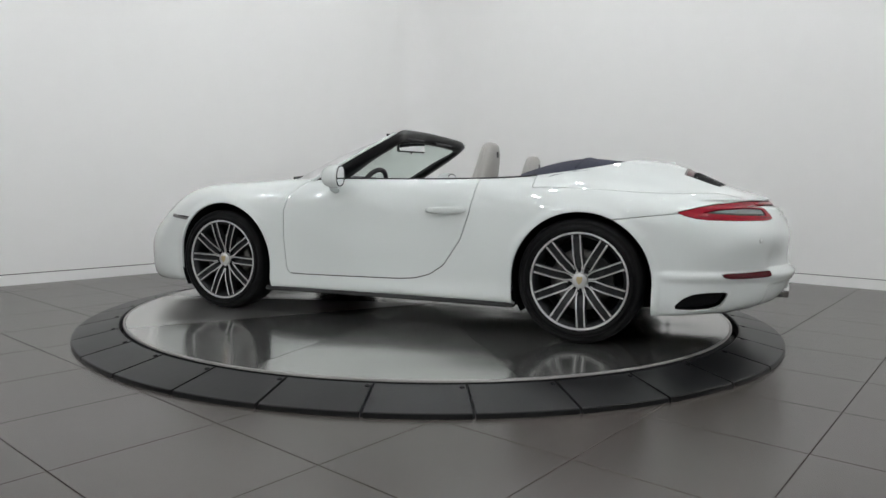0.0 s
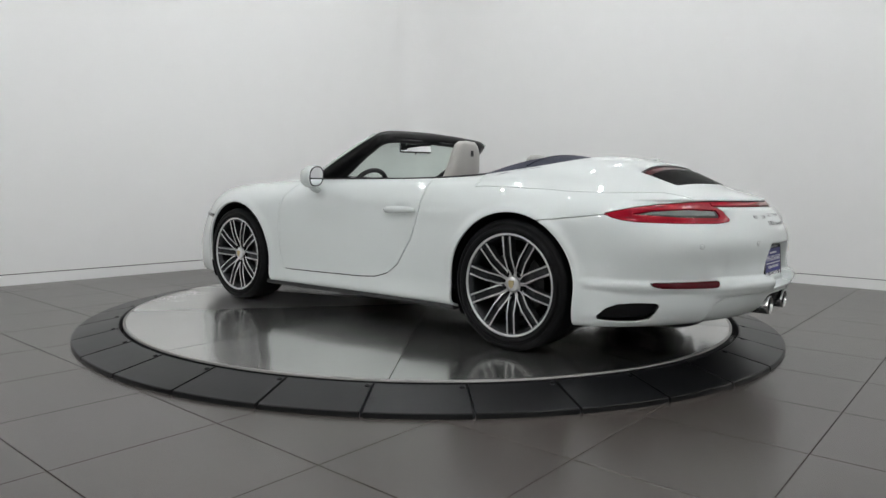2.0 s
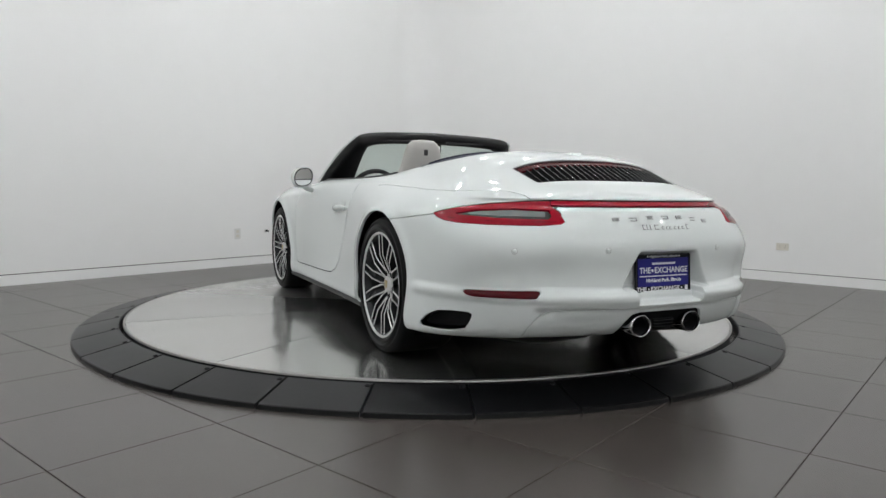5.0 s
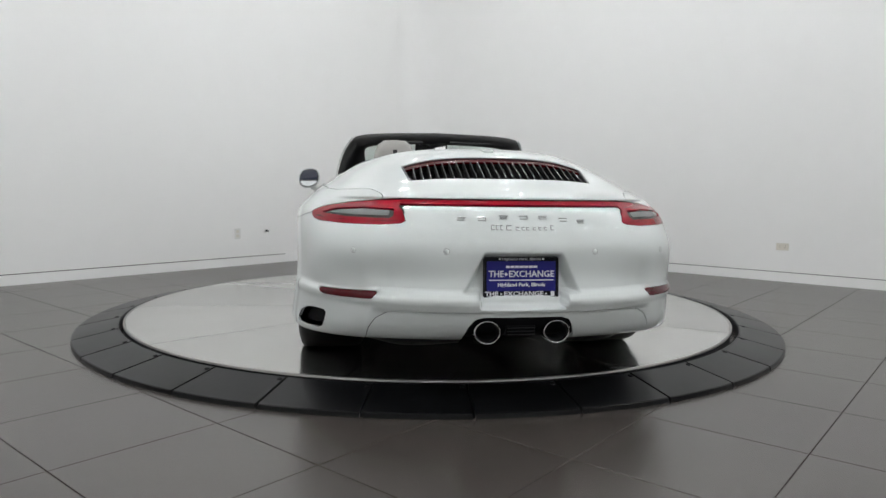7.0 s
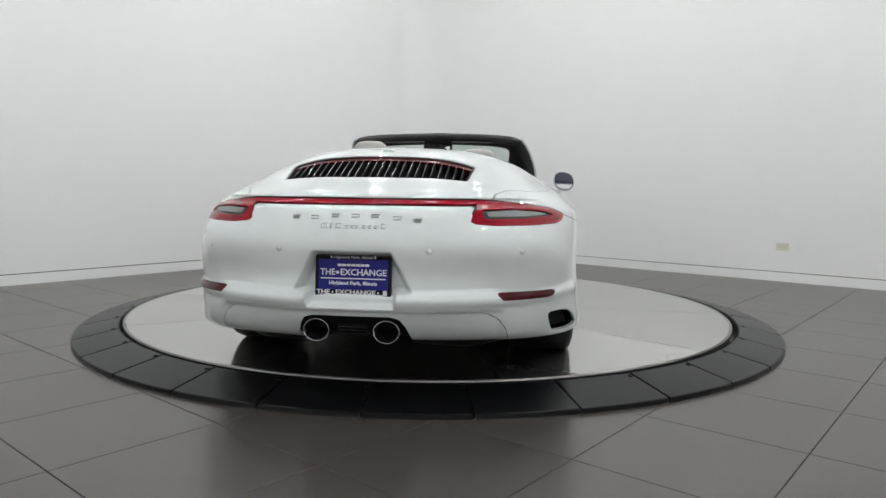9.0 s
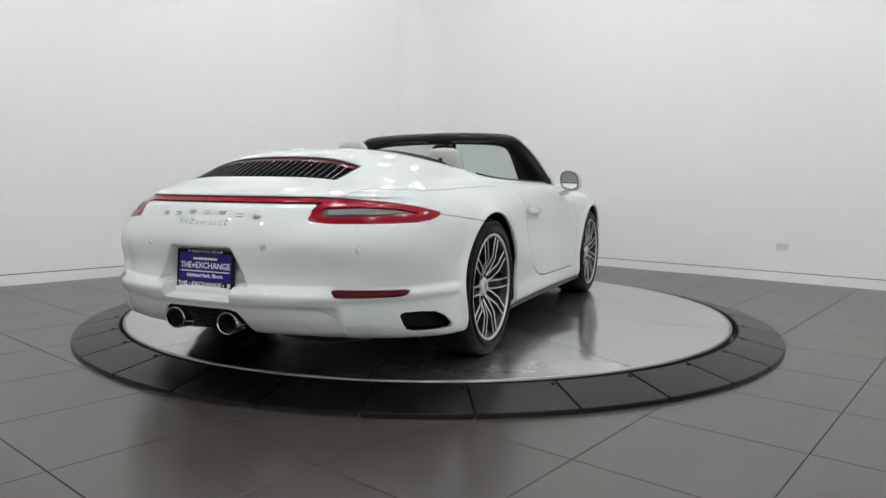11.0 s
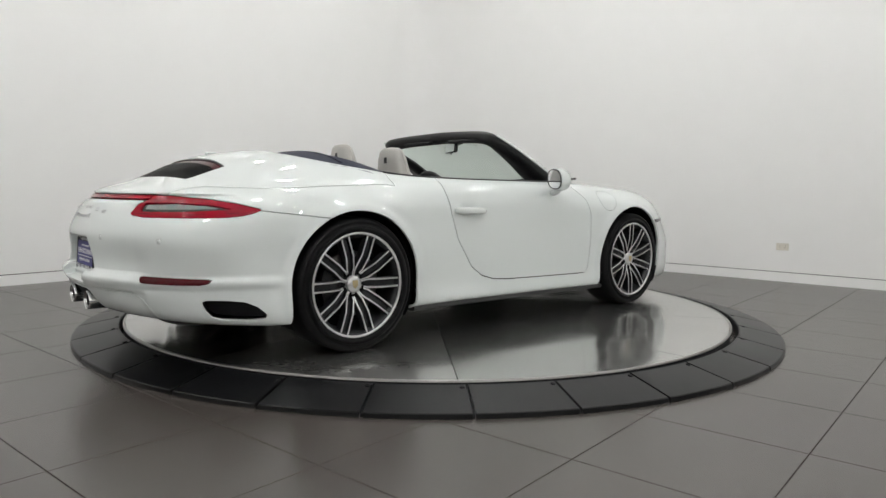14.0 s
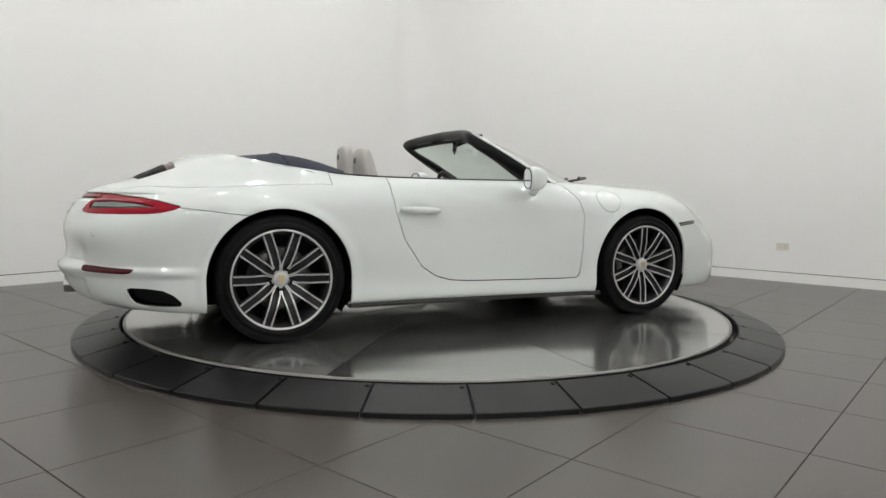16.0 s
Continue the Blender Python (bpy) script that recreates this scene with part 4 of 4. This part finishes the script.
def wing_mirrors(car):
    for side in (1, -1):
        bm = bmesh.new()
        bmesh.ops.create_uvsphere(bm, u_segments=32, v_segments=20, radius=1)
        for v in bm.verts:
            x, y, z = v.co
            # bluff behind, rounded in front, drawn in towards the door
            x = max(x, -0.42) * 0.092
            y = math.copysign(abs(y) ** 0.8, y) * 0.076
            z = math.copysign(abs(z) ** 0.85, z) * 0.072
            z += -0.012 * (y / 0.1) * side * side
            v.co = (x - 0.02 * (y / 0.1), y * side, z)
        ob = part("wing_mirror", bm, M_PAINT, car, "rounded white wing mirror on a slim foot", True, pose(0.295, side * 0.915, 0.905))
        g = bmesh.new()
        bmesh.ops.create_circle(g, cap_ends=True, segments=32, radius=1)
        for v in g.verts:
            x, y, z = v.co
            v.co = (0, math.copysign(abs(x) ** 0.8, x) * 0.063 * side, math.copysign(abs(y) ** 0.85, y) * 0.058 - 0.010 * x)
        gl = part("mirror_glass", g, M_MIRROR, ob, "silvered mirror glass", False, pose(-0.042, 0, 0, 0, 0, side * 11))
        part("mirror_bezel", tube([(0, math.copysign(abs(math.cos(a)) ** 0.8, math.cos(a)) * 0.066 * side, math.copysign(abs(math.sin(a)) ** 0.85, math.sin(a)) * 0.061 - 0.010 * math.cos(a)) for a in (2 * math.pi * k / 32 for k in range(32))], 0.004, 6, True), M_GLOSSBLACK, ob, "black bezel", True, pose(-0.041, 0, 0, 0, 0, side * 11))
        foot = smooth_line([(0.315, side * 0.90, 0.85), (0.330, side * 0.875, 0.828), (0.340, side * 0.835, 0.815)], 8)
        part("mirror_foot", tube(foot, 0.026, 12, flat=0.7), M_PAINT, car, "white mirror foot", True)


def windscreen(car):
    out = smooth_line([(.585, .715, .875), (.415, .702, .965), (.20, .665, 1.085), (.065, .615, 1.165), (.025, .56, 1.203), (.055, .38, 1.226), (.085, 0, 1.240)], 34)
    ins = smooth_line([(.565, .490, .865), (.415, .492, .950), (.25, .505, 1.050), (.13, .515, 1.110), (.075, .49, 1.150), (.105, .33, 1.172), (.135, 0, 1.183)], 34)
    frame_ob = part("windscreen_frame", ribbon(both_sides([tuple(p) for p in out]), both_sides([tuple(p) for p in ins]), 0.036, (0.45, 0, 0.9)), M_TRIM, car, "black windscreen frame with sun visors", True)
    # painted outer face of the pillars
    for side in (1, -1):
        a = [(x + 0.022, side * (y + 0.004), z + 0.004) for x, y, z in out[:20]]
        b = [(x - 0.012, side * (y + 0.010), z + 0.006) for x, y, z in out[:20]]
        part("pillar_strip", ribbon(a, b, 0.010, (0.5, 0, 0.85)), M_PAINT, frame_ob, "white painted pillar edge", True)
    # glass
    low = cubic([0, 1, 2, 3, 4], np.array([(1.04, 0, .895), (1.00, .30, .893), (.93, .44, .89), (.80, .56, .885), (.56, .72, .88)]), np.linspace(0, 4, 18))
    top = [tuple(p) for p in out][::-1]
    hi = np.array([top[int(round(k / 17 * 33 * 0.55))] for k in range(18)])
    verts, faces = [], []
    cols = 12
    L = [(x, y, z) for x, y, z in low[::-1]] + [(x, -y, z) for x, y, z in low[1:]]
    H = [(x, y, z) for x, y, z in hi[::-1]] + [(x, -y, z) for x, y, z in hi[1:]]
    for a, b in zip(L, H):
        for k in range(cols):
            t = k / (cols - 1)
            p = np.array(a) * (1 - t) + np.array(b) * t
            swell = math.sin(math.pi * t) * (1 - (abs(p[1]) / 0.75) ** 3)
            p[2] += 0.030 * swell - 0.010
            p[0] += 0.020 * swell - 0.012
            verts.append(p)
    n = len(L)
    for i in range(n - 1):
        for k in range(cols - 1):
            q = i * cols + k
            faces.append((q, q + cols, q + cols + 1, q + 1))
    g = raw("windscreen", verts, faces, M_GLASS, car, "curved windscreen glass, faintly green")
    g.visible_shadow = False
    for side in (1, -1):
        bm = box(0.14, 0.34, 0.018, (0, 0, 0), 0.008)
        part("sun_visor", bm, M_DARKLEATHER, frame_ob, "black sun visor folded up", m=pose(0.125, side * 0.27, 1.172, 0, -12, 0))
    # inside mirror
    im = part("inside_mirror", box(0.030, 0.250, 0.072, (0, 0, -0.036), 0.013, seg=3), M_GLOSSBLACK, car, "black rear-view mirror under the frame", m=pose(0.205, 0.02, 1.134, 0, 6, -26))
    part("mirror_face", box(0.002, 0.236, 0.058, (-0.0160, 0, -0.029), 0.0008), M_MIRROR, im, "silvered face")
    part("mirror_stem", tube([(0.01, 0, 0.02), (0.05, 0, 0.045), (0.075, 0, 0.055)], 0.014, 8), M_GLOSSBLACK, im)
    part("mirror_tab", box(0.012, 0.012, 0.02, (0.0, 0.0, -0.047), 0.003), M_GLOSSBLACK, im)
    # scuttle panel and wipers
    bm = bmesh.new()
    rows = []
    for x, y, z in L[3:-3]:
        rows.append([bm.verts.new((x + 0.10, y * 1.02, z - 0.010)), bm.verts.new((x + 0.03, y, z + 0.004)), bm.verts.new((x - 0.05, y, z + 0.002))])
    for a, b in zip(rows, rows[1:]):
        for k in range(2):
            bm.faces.new((a[k], b[k], b[k + 1], a[k + 1]))
    part("scuttle_panel", bm, M_TRIM, car, "black scuttle panel below the windscreen", True)
    for y0, y1 in ((0.30, -0.28), (-0.22, -0.62)):
        part("wiper", tube(smooth_line([(1.03, y0, .905), (1.04, (y0 + y1) / 2, .925), (0.98 if y1 > -.5 else .84, y1, .922)], 10), 0.009, 6), M_TRIM, car, "black wiper arm")


def soft_top_cover(car):
    """The folded roof under its tight navy cloth."""
    rim = np.array(RAIL_RIM[:8], float)
    verts, faces = [], []
    rows, cols = 26, 41
    for i in range(rows):
        x = -1.462 + (1.462 - 0.72) * i / (rows - 1)
        order = np.argsort(rim[:, 0])
        Y = np.interp(x, rim[order, 0], rim[order, 1]) + 0.022
        ze = np.interp(x, rim[order, 0], rim[order, 2]) - 0.011
        Y = max(Y, 0.02)
        crown = cubic([-1.462, -1.36, -1.25, -1.11, -.95, -.80, -.72], np.array([1.028, 1.022, 1.032, 1.040, 1.018, .975, .945]), [x])[0]
        for k in range(cols):
            v = -1 + 2 * k / (cols - 1)
            z = ze + (crown - ze) * (1 - abs(v) ** 2.6)
            # two bows press through the cloth
            z += 0.004 * math.exp(-((x + 1.13) / 0.02) ** 2)
            xx = x - (0.17 * abs(v) ** 3 * ramp(np.array(x), -1.1, -.72))
            verts.append((float(xx), Y * v, z))
    for i in range(rows - 1):
        for k in range(cols - 1):
            q = i * cols + k
            faces.append((q, q + 1, q + cols + 1, q + cols))
    last = (rows - 1) * cols
    base = len(verts)
    for k in range(cols):
        x, y, z = verts[last + k]
        verts.append((x + 0.03, y * 0.98, z - 0.02 - 0.16 * (1 - abs(y) / 0.8)))
    for k in range(cols - 1):
        faces.append((last + k, last + k + 1, base + k + 1, base + k))
    faces = [f[::-1] for f in faces]
    ob = raw("soft_top_cover", verts, faces, M_CLOTH, car, "folded navy blue cloth soft top")
    Y, ze, crown = 0.650, 0.940, 1.0415
    part("cover_seam", tube([(-1.13, Y * v, ze + (crown - ze) * (1 - abs(v) ** 2.6) + 0.003) for v in (-0.9 + 0.09 * k for k in range(21))], 0.004, 6), M_CLOTH, ob)


def seat(car, x, y, top, label):
    """A sports seat with the head restraint grown into its back."""
    rings = [(.30, .06, .25, .10), (.42, .02, .25, .10), (.60, -.03, .255, .085), (.74, -.07, .24, .072), (.84, -.10, .205, .062), (.92, -.118, .155, .058), (1.0, -.135, .130, .055), (1.06, -.145, .118, .050), (1.11, -.150, .098, .040), (1.132, -.152, .070, .026), (1.137, -.152, .02, .008)]
    verts, faces = [], []
    n = 32
    for z, dx, w, d in rings:
        for k in range(n):
            a = 2 * math.pi * k / n
            verts.append((dx + 0.15 + d * math.copysign(abs(math.cos(a)) ** 0.7, math.cos(a)), w * math.copysign(abs(math.sin(a)) ** 0.7, math.sin(a)), z - 1.137 + top))
    for i in range(len(rings) - 1):
        for k in range(n):
            faces.append((i * n + k, i * n + (k + 1) % n, (i + 1) * n + (k + 1) % n, (i + 1) * n + k))
    faces.append(tuple(range(n))[::-1])
    faces.append(tuple((len(rings) - 1) * n + k for k in range(n)))
    back = raw("seat", verts, faces, M_LEATHER, car, label, m=pose(x, y, 0))
    part("seat_cushion", box(0.50, 0.48, 0.16, (0.36, 0, 0.30), 0.05, seg=4), M_LEATHER, back, "grey leather cushion", True)
    part("seat_crest", box(0.004, 0.026, 0.036, (-0.048, 0.0, top - 0.098), 0.0015), M_TRIM, back, "small dark embossed crest shape")
    seam = [(dx + 0.15, s * (w + 0.001), z - 1.137 + top) for s in (1,) for z, dx, w, d in rings[3:9]]
    part("seat_piping", tube(smooth_line(seam, 24), 0.003, 6), M_LEATHER, back, "", True)
    part("seat_piping", tube(smooth_line([(a, -b, c) for a, b, c in seam], 24), 0.003, 6), M_LEATHER, back, "", True)


def cockpit(car):
    rim = [tuple(p) for p in cubic(range(15), np.array(RAIL_RIM), np.linspace(5.2, 14, 40))]
    loop = [(x, y, z) for x, y, z in rim] + [(x, -y, z) for x, y, z in rim[-2::-1]]
    verts, faces = [], []
    for k, (f, z) in enumerate(((1.0, None), (0.97, -0.03), (0.93, 0.70), (0.90, 0.45), (0.86, 0.24))):
        for x, y, zz in loop:
            verts.append((x * (f if x > 0.3 else 1), y * f, zz - 0.001 if z is None else (zz + z if z < 0 else z)))
    n = len(loop)
    for r in range(4):
        for k in range(n - 1):
            faces.append((r * n + k, r * n + k + 1, (r + 1) * n + k + 1, (r + 1) * n + k))
    raw("cockpit_lining", verts, faces, M_DARKLEATHER, car, "black leather door and footwell lining")
    bm = box(1.9, 1.40, 0.02, (0.05, 0, 0.235))
    part("cockpit_floor", bm, M_DARKLEATHER, car, "black carpet")
    part("rear_bulkhead", box(0.03, 1.30, 0.62, (-0.93, 0, 0.25), 0.01), M_DARKLEATHER, car, "dark trim behind the seats")
    part("rear_shelf", box(0.30, 1.26, 0.03, (-0.80, 0, 0.84), 0.012), M_LEATHER, car, "pale rear shelf")
    # belt line weather strips
    for side in (1, -1):
        line = [(x, side * (y + 0.004), z + 0.003) for x, y, z in rim if -0.95 < x < 0.60]
        part("belt_strip", tube(line, 0.006, 6, flat=0.8), M_TRIM, car, "black weather strip along the door top", True)
    # dashboard
    prof = [(.98, .86), (.86, .885), (.66, .900), (.50, .893), (.40, .865), (.36, .80), (.40, .70), (.46, .55)]
    verts, faces = [], []
    m = 25
    for k in range(m):
        y = -0.66 + 1.32 * k / (m - 1)
        hump = 0.022 * math.exp(-((y - 0.37) / 0.16) ** 2) - 0.03 * (abs(y) / 0.66) ** 6
        for x, z in prof:
            verts.append((x - 0.20 * (abs(y) / 0.66) ** 4 * (x > 0.6), y, z + hump * (1 if z > 0.75 else 0) - 0.02))
    w = len(prof)
    for k in range(m - 1):
        for j in range(w - 1):
            faces.append((k * w + j, k * w + j + 1, (k + 1) * w + j + 1, (k + 1) * w + j))
    raw("dashboard", verts, faces, M_DARKLEATHER, car, "black leather dashboard")
    hood = spin_profile([(0.14, -0.05), (0.145, 0.03), (0.13, 0.05)], 20, 10, 170)
    part("instrument_hood", hood, M_DARKLEATHER, car, "black instrument hood", True, pose(0.44, 0.37, 0.775, 90, 0, 90))
    # steering wheel
    at = pose(0.345, 0.371, 0.800, 0, -25, 0)
    sw = part("steering_wheel", tube([(0, 0.178 * math.cos(a), 0.178 * math.sin(a)) for a in (2 * math.pi * k / 48 for k in range(48))], 0.0165, 12, True), M_DARKLEATHER, car, "black leather steering wheel", True, at)
    part("wheel_boss", box(0.05, 0.13, 0.11, (0.02, 0, -0.055), 0.02, seg=3), M_DARKLEATHER, sw, "", True)
    for a in (0, 180, 270):
        part("wheel_spoke", box(0.014, 0.13, 0.026, (0.006, 0.105, -0.013), 0.005), M_TRIM, sw, "", True, pose(0, 0, 0, a, 0, 0))
    seat(car, -0.527, 0.355, 1.137, "light grey leather driver's seat with a moulded head restraint")
    seat(car, -0.616, -0.345, 1.083, "light grey leather passenger seat, set lower")


def underside(car):
    half = [(-2.16, .0), (-2.14, .33), (-2.04, .59), (-1.88, .70), (-1.66, .62), (-1.62, .50), (-.84, .50), (-.80, .79), (.82, .79), (.86, .52), (1.64, .52), (1.68, .70), (2.0, .54), (2.15, .2), (2.17, 0)]
    line = half + [(x, -y) for x, y in half[-2:0:-1]]
    bm = bmesh.new()
    f = bm.faces.new([bm.verts.new((x, y, 0.150 + 0.075 * float(ramp(np.array(-x), 1.4, 2.1)))) for x, y in line])
    ext = bmesh.ops.extrude_face_region(bm, geom=[f])
    for v in ext["geom"]:
        if isinstance(v, bmesh.types.BMVert):
            v.co.z += 0.05
    bmesh.ops.recalc_face_normals(bm, faces=bm.faces[:])
    part("underbody", bm, M_UNDER, car, "black undertray")
    for side in (1, -1):
        prof = [(0.845, .194), (0.868, .190), (0.873, .175), (0.860, .163), (0.80, .161)]
        xs = [-0.845, -0.60, 0.0, 0.60, 0.865]
        drop = [0.0, 0.002, -0.004, -0.010, -0.014]
        bm = bmesh.new()
        rows = [[bm.verts.new((x, side * (y - 0.008 * (i > 1)), z + d)) for y, z in prof] for i, (x, d) in enumerate(zip(xs, drop))]
        for a, b in zip(rows, rows[1:]):
            for k in range(len(prof) - 1):
                bm.faces.new((a[k], a[k + 1], b[k + 1], b[k]))
        bm.faces.new(rows[0])
        bm.faces.new(rows[-1])
        bmesh.ops.recalc_face_normals(bm, faces=bm.faces[:])
        part("sill_strip", bm, M_TRIM, car, "black plastic sill strip")
        # silencer ends hanging behind the axle
        part("silencer", tube(smooth_line([(-1.98, side * .20, .215), (-1.96, side * .42, .205), (-1.86, side * .56, .215)], 12), 0.070, 14, flat=0.7), M_SILENCER, car, "dull dark steel silencer", True)
        part("suspension_arm", tube([(-1.225, side * .20, .20), (-1.225, side * .62, .20)], 0.028, 8), M_UNDER, car)
        part("suspension_arm", tube([(1.225, side * .20, .20), (1.225, side * .62, .20)], 0.028, 8), M_UNDER, car)


def small_lamps(car):
    for side in (1, -1):
        bm = tube(smooth_line([(1.52, side * .862, .607), (1.60, side * .838, .613), (1.70, side * .795, .619), (1.745, side * .765, .620)], 14), [0.008] + [0.013] * 12 + [0.008], 10, flat=0.9)
        ob = part("front_indicator", bm, M_GUIDE, car, "slim clear front side lamp", True)
        part("indicator_bezel", tube(smooth_line([(1.515, side * .868, .618), (1.60, side * .846, .625), (1.70, side * .803, .631), (1.745, side * .772, .632)], 14), 0.005, 8), M_GLOSSBLACK, ob, "black upper edge", True)
    p = deck_height(-1.69, 0)
    part("washer_nub", box(0.05, 0.055, 0.018, (-1.614, 0, 1.002), 0.007, seg=3), M_PAINT, car, "small white nub on the lid", True)


tail_lamps(CAR)
engine_grille(CAR)
badges(CAR)
number_plate(CAR)
tailpipes(CAR)
parking_sensors(CAR)
door_handles(CAR)
wing_mirrors(CAR)
windscreen(CAR)
soft_top_cover(CAR)
cockpit(CAR)
underside(CAR)
small_lamps(CAR)


# ---- motion: disc and car turn together at an even pace ----
def motions():
    disc_rows, car_rows = [], []
    for i in range(17):
        a = 156.07 - 8.2883 * i
        disc_rows.append((float(i), pose(0, 0, 0, 0, 0, a)))
        car_rows.append((float(i), pose(0, 0, 0, 0, 0, a) @ pose(-0.0294, -0.0376, DISC_Z)))
    walk(DISC, disc_rows)
    walk(CAR, car_rows)


floor()
motions()
